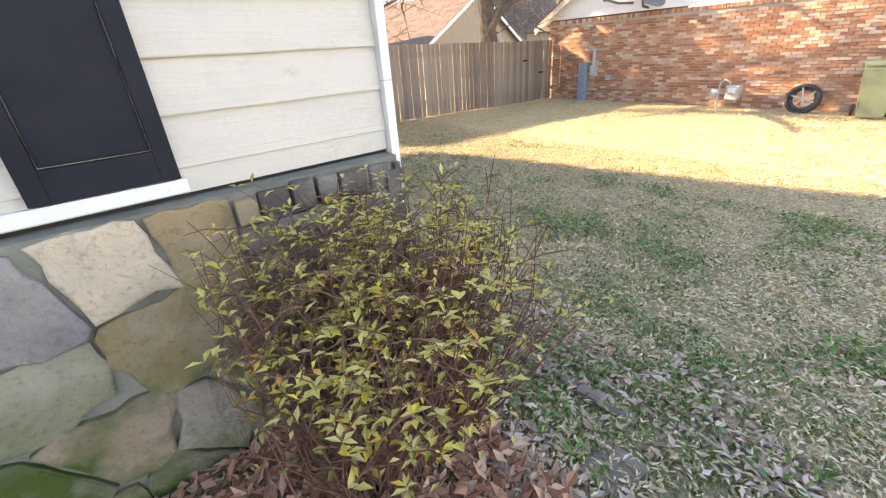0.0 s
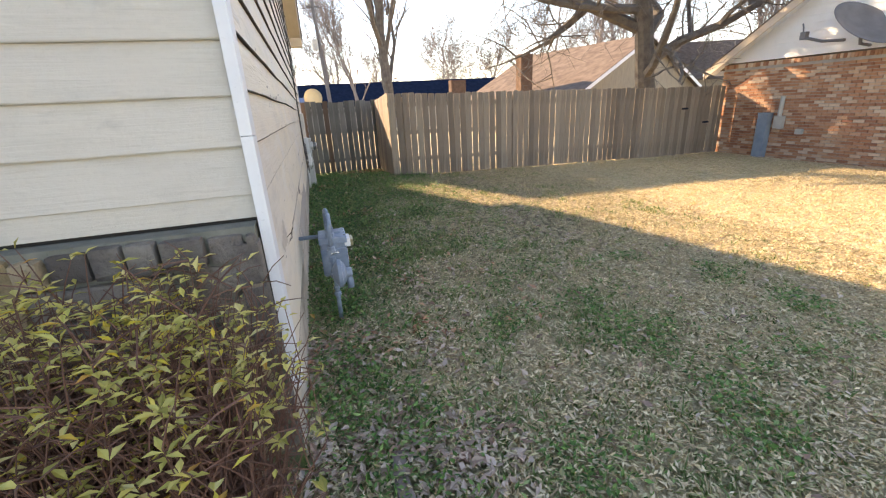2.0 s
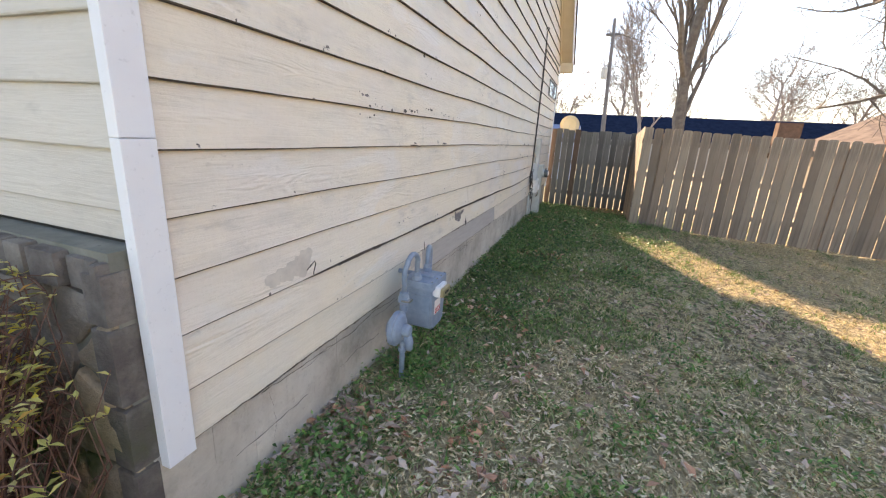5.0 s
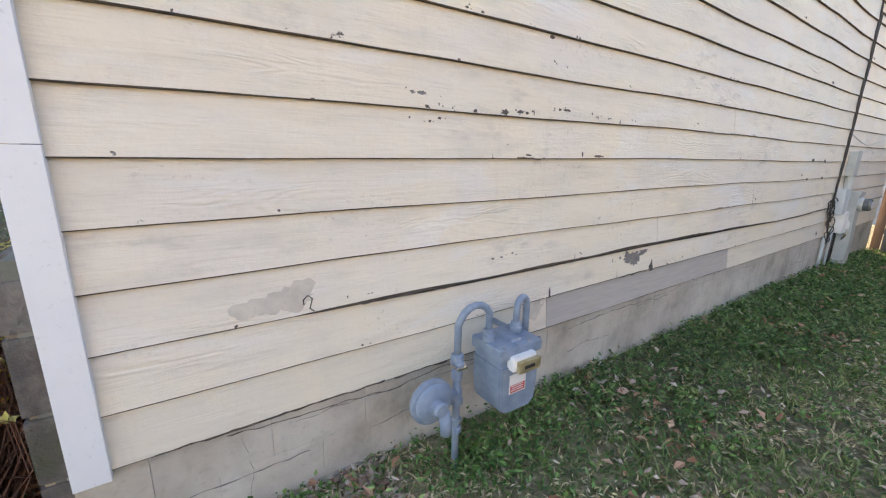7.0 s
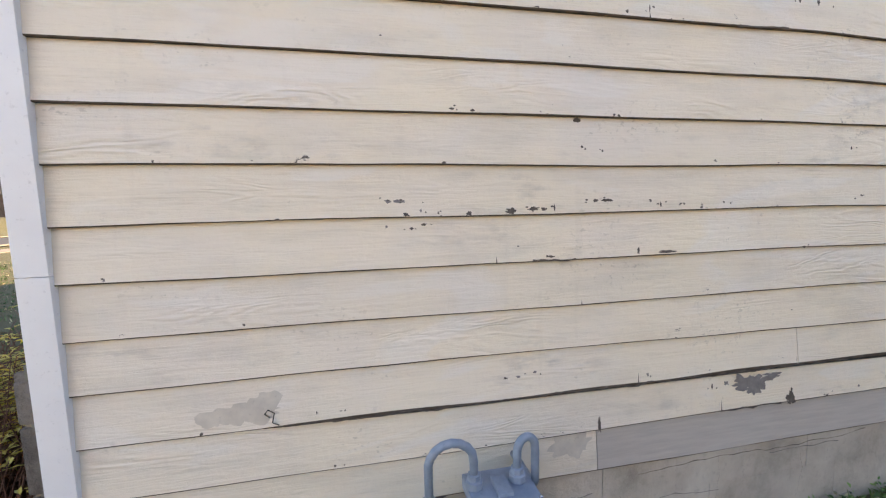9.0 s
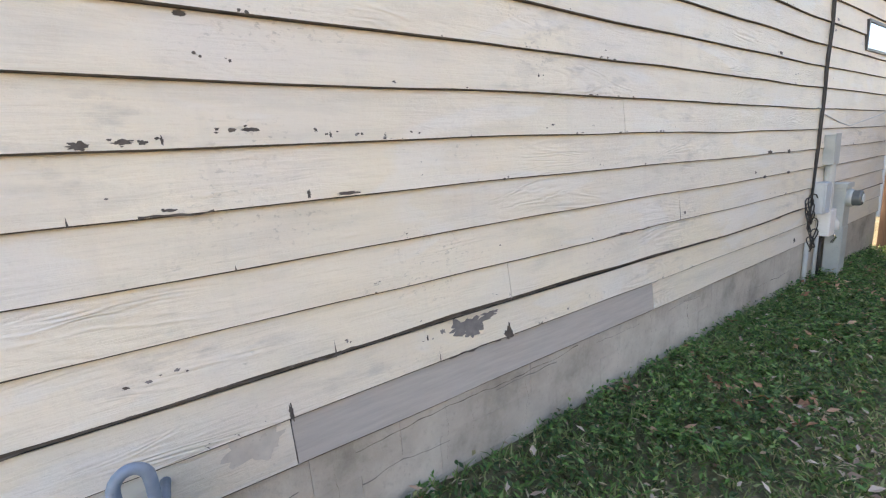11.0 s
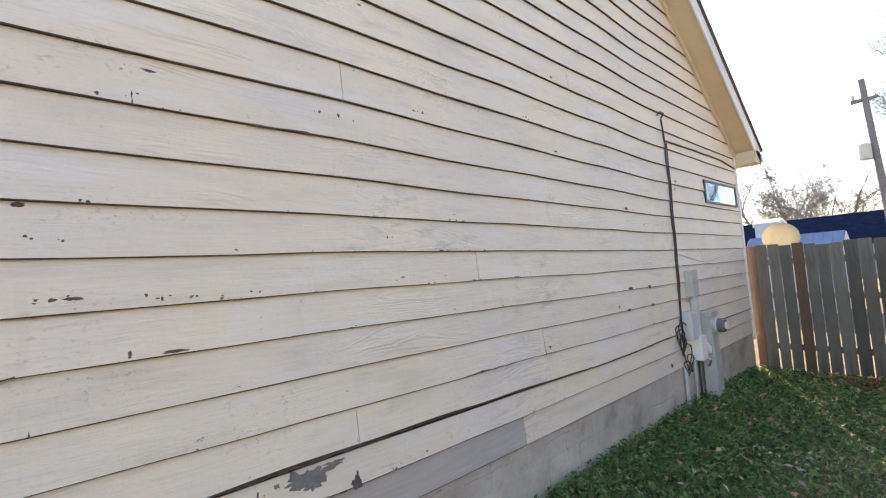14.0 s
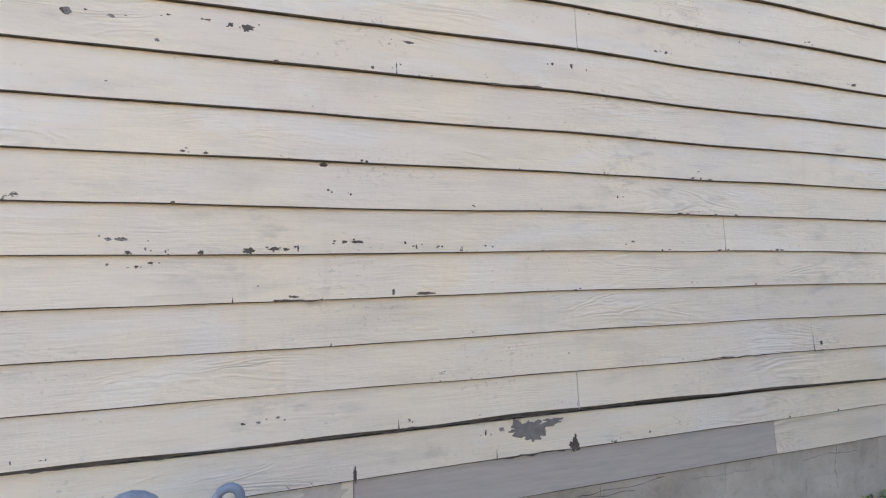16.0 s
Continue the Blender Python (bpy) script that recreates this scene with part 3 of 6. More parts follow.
for zz in (0.35, 0.95, 1.55):
    b = boxed(0, 9.7, 0.018, 0.056, 0, 0.089, 0.003)
    r = part("rail", b, FENCE_NEW, fence)
    r.matrix_basis = pose(1.9, FY, zz + gz(1.9, FY), 0, math.degrees(math.atan(0.022)), 0)
for i in range(4):
    px = 2.2 + i * 2.7
    part("post", boxed(px, px + 0.089, FY + 0.058, FY + 0.147, gz(px, FY) - 0.2, gz(px, FY) + 1.75, 0.004), FENCE_NEW, fence)
y = FY + 0.02
while y < 9.93:
    w = 0.138
    p = picket("picket", fence, FENCE_NEW, 0, w, 0, 0.0, 1.84 + rng.uniform(-0.012, 0.012), rng.uniform(-0.006, 0.006), rng)
    p.matrix_basis = pose(1.93, y, gz(1.9, y) + 0.01, 0, 0, 90)
    y += w + rng.uniform(0.003, 0.02)

old_fence = empty("fence")
tagged(old_fence, "old grey gappy picket fence section behind the house corner", "fence")
OY = 9.95
REDDISH = simple("reddish_board", (0.11, 0.068, 0.047), (0.15, 0.1, 0.07), 4, 0.85, stretch=(20, 20, 1.5))
x = 0.015
while x < 1.85:
    w = rng.uniform(0.125, 0.142)
    picket("picket", old_fence, REDDISH if x < 0.1 or 0.5 < x < 0.63 else FENCE_OLD, x, w, OY, -0.2 + rng.uniform(-0.02, 0.03), 1.74 + rng.uniform(-0.03, 0.03), rng.uniform(-0.004, 0.004), rng, 0.006, rng.uniform(0.002, 0.014))
    x += w + rng.uniform(0.002, 0.008)
for zz in (0.2, 0.95, 1.45):
    part("rail", boxed(0.02, 1.88, OY + 0.018, OY + 0.056, zz, zz + 0.089, 0.003), FENCE_OLD, old_fence)
part("post", boxed(0.03, 0.12, OY + 0.058, OY + 0.147, -0.2, 1.7, 0.004), FENCE_OLD, old_fence)
# gate hardware
for gx, gzz in ((10.1, 1.35), (10.2, 0.05), (10.9, 0.95)):
    part("hinge", boxed(gx, gx + 0.22, FY - 0.012, FY - 0.003, gzz - 0.32, gzz - 0.27, 0.003), BLACK_PAINT, fence, "black strap hinge")

def rot_to(d):
    return Vector((0, 0, 1)).rotation_difference(d.normalized())


# ---- rough stone wainscot under the front siding ----
def stone_mat(name="fieldstone", own=None):
    k = Mat(name, 0.92)
    a, f = k.noise(5, 6, None, 0.62), k.noise(45, 6, None, 0.65)
    tone = k.ramp(k.rand(), [(0.0, (0.14, 0.12, 0.11)), (0.25, (0.3, 0.23, 0.15)), (0.5, (0.22, 0.2, 0.19)), (0.7, (0.46, 0.36, 0.24)), (0.85, (0.34, 0.26, 0.17)), (1.0, (0.26, 0.17, 0.13))])
    if own:
        tone = k.ramp(k.noise(9, 5), [(0.3, tuple(v * 0.8 for v in own)), (0.7, own)])
    c = k.mix(k.math("MULTIPLY", k.step(a, 0.45, 0.75), 0.45), tone, (0.5, 0.46, 0.4))
    c = k.mix(k.math("MULTIPLY", k.step(f, 0.52, 0.72), 0.45), c, (0.1, 0.09, 0.08))
    x, y, z = k.xyz()
    moss = k.math("MULTIPLY", k.step(k.noise(3.5, 4), 0.42, 0.6), k.math("SUBTRACT", 1.0, k.step(z, 0.4, 0.68)))
    c = k.mix(moss, c, (0.055, 0.095, 0.014))
    k.colour(c).bump(k.math("ADD", f, k.math("MULTIPLY", a, 1.5)), 0.8, 0.02)
    return k.m


STONE = stone_mat()
DARK_STONE = stone_mat("dark_corner_stone", (0.13, 0.11, 0.1))


def clip(poly, p, q):
    """Keeps the side of poly nearer to p than to q."""
    mx, my = (p[0] + q[0]) / 2, (p[1] + q[1]) / 2
    dx, dy = q[0] - p[0], q[1] - p[1]
    out = []
    for i, a in enumerate(poly):
        b = poly[(i + 1) % len(poly)]
        da = (a[0] - mx) * dx + (a[1] - my) * dy
        db = (b[0] - mx) * dx + (b[1] - my) * dy
        if da <= 0:
            out.append(a)
        if (da < 0 < db) or (db < 0 < da):
            t = da / (da - db)
            out.append((a[0] + (b[0] - a[0]) * t, a[1] + (b[1] - a[1]) * t))
    return out


def stones_wall(x0, x1, z0, z1, sx, sz, seed, fixed=()):
    rng = random.Random(seed)
    pts = []
    nx, nz = int((x1 - x0) / sx) + 1, int((z1 - z0) / sz) + 1
    for j in range(nz):
        for i in range(nx):
            pts.append((x0 + (i + 0.5 + rng.uniform(-0.45, 0.45) + 0.5 * (j % 2)) * sx, z0 + (j + 0.5 + rng.uniform(-0.36, 0.36)) * sz))
    pts = [p for p in pts if all(math.hypot((p[0] - q[0]) / sx, (p[1] - q[1]) / sz) > 0.75 for q in fixed)] + list(fixed)
    cells = []
    for p in pts:
        poly = [(x0, z0), (x1, z0), (x1, z1), (x0, z1)]
        for q in pts:
            if q != p and abs(q[0] - p[0]) < 3 * sx and abs(q[1] - p[1]) < 3 * sz:
                poly = clip(poly, p, q)
                if len(poly) < 3:
                    break
        if len(poly) >= 3:
            cells.append((p, poly))
    return cells, rng


def stone_block(poly, y0, out, rng, gap=0.02):
    """A stone: its outline drawn in, rounded over and bulging outwards."""
    cx, cz = sum(p[0] for p in poly) / len(poly), sum(p[1] for p in poly) / len(poly)
    fine = []
    for i, a in enumerate(poly):
        b = poly[(i + 1) % len(poly)]
        n = max(1, int(math.dist(a, b) / 0.06))
        for s in range(n):
            t = s / n
            fine.append((a[0] + (b[0] - a[0]) * t, a[1] + (b[1] - a[1]) * t))
    rmax = max(math.dist(p, (cx, cz)) for p in fine)
    bm = bmesh.new()
    rings = []
    for inset, d in ((gap, 0.0), (gap, out * 0.7), (gap + 0.012, out * 0.93), (gap + 0.035, out)):
        ring = []
        for p in fine:
            r = max(1e-4, math.dist(p, (cx, cz)))
            kx = max(0.15, (r - inset * (0.8 + 0.4 * noise.noise((p[0] * 9, p[1] * 9, 1))) - 0.045 * noise.noise((p[0] * 8, p[1] * 8, 3))) / r)
            x, z = cx + (p[0] - cx) * kx, cz + (p[1] - cz) * kx
            ring.append(bm.verts.new((x, y0 - d - 0.02 * noise.noise((x * 9, z * 9, 7.7)) * (d > 0), z)))
        rings.append(ring)
    for a, b in zip(rings, rings[1:]):
        for i in range(len(a)):
            bm.faces.new((a[i], a[(i + 1) % len(a)], b[(i + 1) % len(a)], b[i]))
    c = bm.verts.new((cx, y0 - out - 0.008, cz))
    top = rings[-1]
    for i in range(len(top)):
        bm.faces.new((top[i], top[(i + 1) % len(top)], c))
    bmesh.ops.recalc_face_normals(bm, faces=bm.faces)
    return bm


wainscot = empty("stone_wainscot")
tagged(wainscot, "rough mossy fieldstone wainscot with recessed mortar", "stone wall", kind="structure")
MOSSY_MORTAR = simple("mossy_mortar", (0.13, 0.135, 0.11), (0.24, 0.235, 0.2), 7, 0.95, bump=0.5)
part("mortar_bed", boxed(-8.0, -0.01, -0.13, -0.036, -0.3, 1.15), MOSSY_MORTAR, wainscot)
OWN = {(-1.13, 1.0): stone_mat("pale_sandstone", (0.72, 0.58, 0.42)), (-0.86, 1.05): stone_mat("tan_sandstone", (0.4, 0.29, 0.16)),
       (-1.08, 0.7): stone_mat("brown_sandstone", (0.34, 0.25, 0.13)), (-1.42, 0.66): stone_mat("olive_stone", (0.33, 0.31, 0.21)),
       (-1.42, 0.92): stone_mat("purple_grey_stone", (0.3, 0.26, 0.26))}
for x0, x1, z1, seed in ((-3.4, -0.74, 1.15, 17), (-0.74, -0.012, 1.02, 23)):
    cells, rng = stones_wall(x0, x1, -0.1, z1, 0.34, 0.26, seed, tuple(OWN) if x0 < -1 else ())
    for p, poly in cells:
        part("stone", stone_block(poly, -0.128, rng.uniform(0.018, 0.04), rng, 0.012), OWN.get(p, STONE), wainscot)
x = -0.74
while x < -0.03:
    w = rng.uniform(0.08, 0.16)
    e = min(x + w, -0.005)
    part("upright_stone", boxed(x + 0.006, e - 0.006, -0.165 + rng.uniform(-0.015, 0.015), -0.04, 1.03, 1.145 + rng.uniform(-0.02, 0.004), 0.016), STONE if rng.random() < 0.3 else DARK_STONE, wainscot)
    x += w
# jamb stones at the corner return
z = -0.1
while z < 1.1:
    hgt = rng.uniform(0.16, 0.3)
    part("corner_stone", boxed(-0.09, 0.0 + rng.uniform(-0.006, 0.003), -0.165, -0.078, z + 0.006, min(z + hgt, 1.1) - 0.006, 0.014), DARK_STONE, wainscot)
    z += hgt

# ---- shutter and front window ----
def make_shutter(x0, x1, z0, z1, y):
    s = empty("shutter", (x0, y, z0))
    s.location = (0, 0, 0)
    st = 0.055
    part("stile", boxed(x0, x0 + st, y - 0.032, y, z0, z1, 0.003), BLACK_PAINT, s)
    part("stile", boxed(x1 - st, x1, y - 0.032, y, z0, z1, 0.003), BLACK_PAINT, s)
    for za, zb in ((z0, z0 + 0.1), ((z0 + z1) / 2 - 0.05, (z0 + z1) / 2 + 0.05), (z1 - 0.09, z1)):
        part("rail", boxed(x0 + st, x1 - st, y - 0.03, y, za, zb, 0.003), BLACK_PAINT, s)
    for za, zb in ((z0 + 0.1, (z0 + z1) / 2 - 0.05), ((z0 + z1) / 2 + 0.05, z1 - 0.09)):
        part("raised_panel", boxed(x0 + st + 0.004, x1 - st - 0.004, y - 0.018, y - 0.002, za + 0.004, zb - 0.004, 0.006), BLACK_PAINT, s)
    return tagged(s, "black painted panelled shutter beside the front window", "shutter")


make_shutter(-1.255, -0.855, 1.228, 2.62, -0.056)
window_1 = empty("window_1")
tagged(window_1, "dark-framed front window with drawn blinds behind", "window", kind="structure")
FRAME_DARK = simple("bronze_frame", (0.03, 0.03, 0.034), (0.045, 0.045, 0.05), 8, 0.4)
for a, b, c, d in ((WX0, WX1, WZ0, WZ0 + 0.05), (WX0, WX1, WZ1 - 0.05, WZ1), (WX0, WX0 + 0.045, WZ0 + 0.05, WZ1 - 0.05), (WX1 - 0.045, WX1, WZ0 + 0.05, WZ1 - 0.05), (WX0 + 0.045, WX1 - 0.045, 1.88, 1.925)):
    part("window_frame", boxed(a, b, -0.03, 0.03, c, d, 0.004), FRAME_DARK, window_1)
part("pane", boxed(WX0 + 0.045, WX1 - 0.045, -0.004, 0.0, WZ0 + 0.05, 1.88), WINDOW_GLASS, window_1)
part("insect_screen", boxed(WX0 + 0.04, WX1 - 0.04, -0.018, -0.015, WZ0 + 0.045, WZ1 - 0.045), SCREEN, window_1)
part("pane", boxed(WX0 + 0.045, WX1 - 0.045, 0.006, 0.01, 1.925, WZ1 - 0.05), WINDOW_GLASS, window_1)
part("window_sill", boxed(WX0 - 0.03, -0.84, -0.075, -0.03, 1.175, 1.222, 0.003), WHITE, window_1)
part("sticker", boxed(WX1 - 0.2, WX1 - 0.08, -0.022, -0.02, 1.36, 1.42), LABEL_WHITE, window_1, "small white sticker")

# ---- high window in the gable wall ----
window_2 = empty("window_2")
tagged(window_2, "small dark-framed horizontal window reflecting the sky", "window", kind="structure")
y0, y1, z0, z1 = 8.43, 9.72, 2.37, 2.69
for a, b, c, d in ((y0, y1, z0, z0 + 0.03), (y0, y1, z1 - 0.03, z1), (y0, y0 + 0.035, z0 + 0.03, z1 - 0.03), (y1 - 0.035, y1, z0 + 0.03, z1 - 0.03)):
    part("window_frame", boxed(0.0, 0.036, a, b, c, d, 0.003), FRAME_DARK, window_2)
# reflective pane; the blue of the reflected sky is put into its tint
SKY_TINTED = glass_mat("sky_tinted_pane", (0.18, 0.31, 0.47), 0.04)
SKY_TINTED.node_tree.nodes["Principled BSDF"].inputs["Metallic"].default_value = 0.85
part("pane", boxed(0.018, 0.026, y0 + 0.035, y1 - 0.035, z0 + 0.03, z1 - 0.03), SKY_TINTED, window_2)

# ---- worn patches on the siding ----
def face_x(y, z):
    """How far the painted face of the siding stands out at y, z."""
    k = math.floor((z - Z0) / E + 0.5)
    while level(k) + settle(k, y) > z:
        k -= 1
    while level(k + 1) + settle(k + 1, y) <= z:
        k += 1
    f = (z - level(k) - settle(k, y)) / (E + 0.012)
    o = 0.009 * (0.6 + 0.6 * abs(noise.noise((y * 0.9, k * 2.2, 8.0)))) if k == 0 and y > 0.69 else 0.0
    return 0.0225 + (o + noise.noise((y * 1.1, k * 5.1, 2.0)) * 0.003) * (1 - f) - 0.0185 * f


def blotch(name, cy, cz, ry, rz, lift, mat, seed, rough=0.35, n=40):
    """A thin flake with an uneven outline, laid on the board."""
    bm = bmesh.new()
    vs = []
    for i in range(n):
        a = 2 * math.pi * i / n
        r = 1 + rough * noise.noise((math.cos(a) * 2.2 + seed, math.sin(a) * 2.2, seed * 1.7)) + 0.6 * rough * noise.noise((math.cos(a) * 7 + seed, math.sin(a) * 7, seed))
        y, z = cy + ry * r * math.cos(a), cz + rz * r * math.sin(a)
        vs.append(bm.verts.new((face_x(cy, cz) - 0.088 * (z - cz) + lift, y, z)))
    bm.faces.new(vs)
    bmesh.ops.recalc_face_normals(bm, faces=bm.faces)
    return part(name, bm, mat, wall_east)


PEEL = simple("bare_fibre", (0.17, 0.155, 0.15), (0.25, 0.23, 0.22), 30, 0.95, bump=0.4)
SMUDGE = simple("grey_filler", (0.5, 0.455, 0.4), (0.64, 0.58, 0.5), 14, 0.8, bump=0.1)
PEEL_DARK = simple("dark_flake", (0.08, 0.066, 0.058), (0.13, 0.11, 0.095), 30, 0.95, bump=0.4)
for cy, ck, ry, rz, seed in ((2.87, -0.36, 0.07, 0.032, 3.1), (2.95, -0.33, 0.085, 0.026, 5.4), (3.04, -0.25, 0.05, 0.014, 7.7), (2.94, -0.5, 0.05, 0.03, 9.2), (2.77, -0.31, 0.012, 0.012, 4.4)):
    blotch("peeled_patch", cy, level(ck), ry, rz, 0.0012 + 0.0002 * seed, PEEL, seed, 0.8)
for cy, ck, ry, rz, seed in ((3.155, -0.9, 0.026, 0.026, 2.2), (3.16, -0.8, 0.012, 0.03, 6.2), (2.075, -0.87, 0.008, 0.03, 3.7), (2.4, 3.05, 0.045, 0.006, 1.9), (2.255, 3.1, 0.007, 0.014, 8.8), (1.655, 4.06, 0.024, 0.012, 5.9)):
    blotch("peeled_patch", cy, level(ck), ry, rz, 0.0014, PEEL_DARK, seed, 0.7)
for cy, ck, ry, rz, seed in ((0.56, 0.36, 0.13, 0.04, 8.3), (0.66, 0.42, 0.075, 0.055, 1.3), (0.47, 0.3, 0.06, 0.03, 4.6), (1.95, -1.3, 0.1, 0.07, 6.1)):
    blotch("filler_smudge", cy, level(ck), ry, rz, 0.0012 + 0.0002 * seed, SMUDGE, seed, 0.5)


def crack(parent, name, pts, w, x, mat, seed):
    """A thin wandering crack laid on the wall, along (y, z) points."""
    out = []
    for (ya, za), (yb, zb) in zip(pts, pts[1:]):
        n = max(2, int(math.hypot(yb - ya, zb - za) / 0.02))
        out += [(ya + (yb - ya) * i / n, za + (zb - za) * i / n) for i in range(n)]
    out.append(pts[-1])
    verts, faces = [], []
    for i, (y, z) in enumerate(out):
        z += 0.012 * noise.noise((y * 14, seed, 3.3))
        y += 0.008 * noise.noise((z * 20, seed, 1.3))
        ww = w * (0.35 + abs(noise.noise((y * 17, z * 17, seed))) * 1.6)
        verts += [(x, y, z - ww), (x, y, z + ww)]
        if i:
            faces.append((2 * i - 2, 2 * i, 2 * i + 1, 2 * i - 1))
    return pymesh(name, verts, faces, mat, parent)


crack(foundation, "crack", [(0.35, 0.4), (0.7, 0.385), (1.05, 0.36), (1.3, 0.395), (1.6, 0.37)], 0.0028, 0.0072, PEEL_DARK, 1.0)
crack(foundation, "crack", [(2.3, 0.36), (2.75, 0.385), (3.2, 0.37), (3.7, 0.395)], 0.0022, 0.0072, PEEL_DARK, 2.0)
crack(foundation, "crack", [(2.75, 0.385), (2.76, 0.25), (2.74, 0.1)], 0.0022, 0.0072, PEEL_DARK, 3.0)
crack(foundation, "crack", [(3.45, 0.37), (3.44, 0.2)], 0.0022, 0.0072, PEEL_DARK, 4.0)
crack(foundation, "crack", [(4.95, 0.42), (4.93, 0.3), (4.96, 0.16)], 0.009, 0.0072, PEEL_DARK, 5.0)
rng = random.Random(71)
y0 = 0.4
while y0 < 7.2:
    if rng.random() < 0.75:
        za, zb = rng.uniform(0.3, 0.42), rng.uniform(0.05, 0.2)
        crack(foundation, "joint_crack", [(y0, za), (y0 + rng.uniform(-0.03, 0.03), (za + zb) / 2), (y0, zb)], rng.uniform(0.0015, 0.004), 0.0074, PEEL if rng.random() < 0.6 else PEEL_DARK, 20 + y0)
    if rng.random() < 0.6:
        zz = rng.choice((0.2, 0.36, 0.3))
        crack(foundation, "joint_crack", [(y0 - 0.2, zz), (y0, zz + rng.uniform(-0.02, 0.02)), (y0 + 0.25, zz)], rng.uniform(0.0015, 0.0035), 0.0076, PEEL, 40 + y0)
    y0 += rng.uniform(0.3, 0.5)
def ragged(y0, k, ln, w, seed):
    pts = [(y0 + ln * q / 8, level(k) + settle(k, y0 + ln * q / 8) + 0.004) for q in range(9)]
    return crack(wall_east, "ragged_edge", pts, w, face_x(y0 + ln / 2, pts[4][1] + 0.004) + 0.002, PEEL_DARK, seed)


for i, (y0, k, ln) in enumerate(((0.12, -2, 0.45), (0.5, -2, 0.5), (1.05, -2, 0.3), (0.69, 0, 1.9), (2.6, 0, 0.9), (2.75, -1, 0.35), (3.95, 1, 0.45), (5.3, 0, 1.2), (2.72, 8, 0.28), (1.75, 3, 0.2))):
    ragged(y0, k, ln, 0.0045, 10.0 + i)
for y0, k, hh in ((2.27, 0, 0.06), (3.17, 0, 0.05), (2.08, -1, 0.06), (4.765, 1, 0.13), (2.74, -1, 0.06), (1.59, 3, 0.03), (1.98, 2, 0.02), (4.115, 4, 0.03), (2.28, 8, 0.04), (3.2, 9, 0.02)):
    z0 = level(k) + settle(k, y0)
    x0 = face_x(y0, z0 + 0.002) + 0.0012
    pymesh("split", [(x0, y0 - 0.003, z0), (x0, y0 + 0.004, z0), (x0 - 0.088 * hh, y0, z0 + hh)], [(0, 1, 2)], PEEL_DARK, wall_east)
rng = random.Random(33)


def flakes(rows):
    """Chips where the paint has lifted: (y, course, half width, half height)."""
    for y, k, w, h in rows:
        for i in range(2 if w > 0.02 else 1):
            blotch("paint_flake", y + rng.uniform(-0.4, 0.4) * w, level(k) + rng.gauss(0, 0.003), w * rng.uniform(0.55, 0.9), h * rng.uniform(0.8, 1.2), 0.0014, PEEL_DARK if rng.random() < 0.8 else PEEL, rng.uniform(0, 50), 0.75, 18)
        for i in range(rng.randint(0, 2)):
            blotch("paint_flake", y + rng.uniform(-3, 3) * max(w, 0.012), level(k) + rng.gauss(0, 0.007), rng.uniform(0.003, 0.006), rng.uniform(0.002, 0.004), 0.0016, PEEL_DARK, rng.uniform(0, 50), 0.95, 10)


flakes(((1.02, 8.71, 0.024, 0.013), (1.16, 8.69, 0.018, 0.008), (1.36, 8.84, 0.012, 0.004), (1.5, 8.83, 0.02, 0.005), (1.59, 8.77, 0.014, 0.008), (1.66, 8.75, 0.026, 0.014), (1.32, 8.26, 0.012, 0.007), (2.33, 8.79, 0.028, 0.005), (2.17, 8.12, 0.012, 0.008), (2.28, 8.21, 0.006, 0.014),
        (3.07, 8.7, 0.009, 0.008), (3.17, 8.66, 0.011, 0.012), (3.26, 8.6, 0.006, 0.005), (3.74, 9.31, 0.01, 0.009), (4.76, 10.13, 0.014, 0.006), (1.41, 6.09, 0.014, 0.005), (1.5, 6.08, 0.014, 0.005), (1.95, 5.93, 0.022, 0.008), (1.99, 5.33, 0.005, 0.005), (2.07, 5.28, 0.005, 0.005)))
flakes(((1.15, 4.32, 0.02, 0.006), (1.2, 4.29, 0.03, 0.007), (1.28, 4.1, 0.007, 0.008), (1.22, 4.04, 0.011, 0.006), (1.35, 4.06, 0.006, 0.005), (1.47, 4.03, 0.02, 0.01), (1.75, 4.1, 0.03, 0.005), (1.8, 4.08, 0.014, 0.008), (1.85, 4.1, 0.008, 0.012), (2.04, 4.23, 0.016, 0.005), (2.1, 4.24, 0.03, 0.006), (2.31, 4.2, 0.007, 0.006),
        (2.36, 4.14, 0.006, 0.01), (2.46, 4.12, 0.006, 0.005), (2.73, 4.09, 0.006, 0.005), (3.52, 4.2, 0.017, 0.004), (1.14, 3.81, 0.007, 0.005), (1.24, 3.75, 0.011, 0.006), (1.29, 3.83, 0.013, 0.005)))
flakes(((3.17, 3.01, 0.013, 0.006), (1.84, 3.08, 0.03, 0.004), (3.43, 5.36, 0.008, 0.008), (1.63, 0.47, 0.012, 0.005), (1.69, 0.49, 0.016, 0.006), (1.76, 0.54, 0.011, 0.006), (0.84, 0.22, 0.006, 0.006), (0.95, 0.2, 0.004, 0.004), (2.32, 0.17, 0.008, 0.008), (2.11, 0.02, 0.011, 0.005), (2.69, -0.34, 0.005, 0.018), (3.39, -0.95, 0.015, 0.006),
        (3.6, -0.85, 0.009, 0.006), (3.07, 0.2, 0.006, 0.006), (6.16, 2.86, 0.05, 0.014), (6.56, 2.8, 0.04, 0.012), (5.91, 2.1, 0.02, 0.01), (6.08, 1.84, 0.04, 0.01), (6.59, 1.86, 0.035, 0.01)))
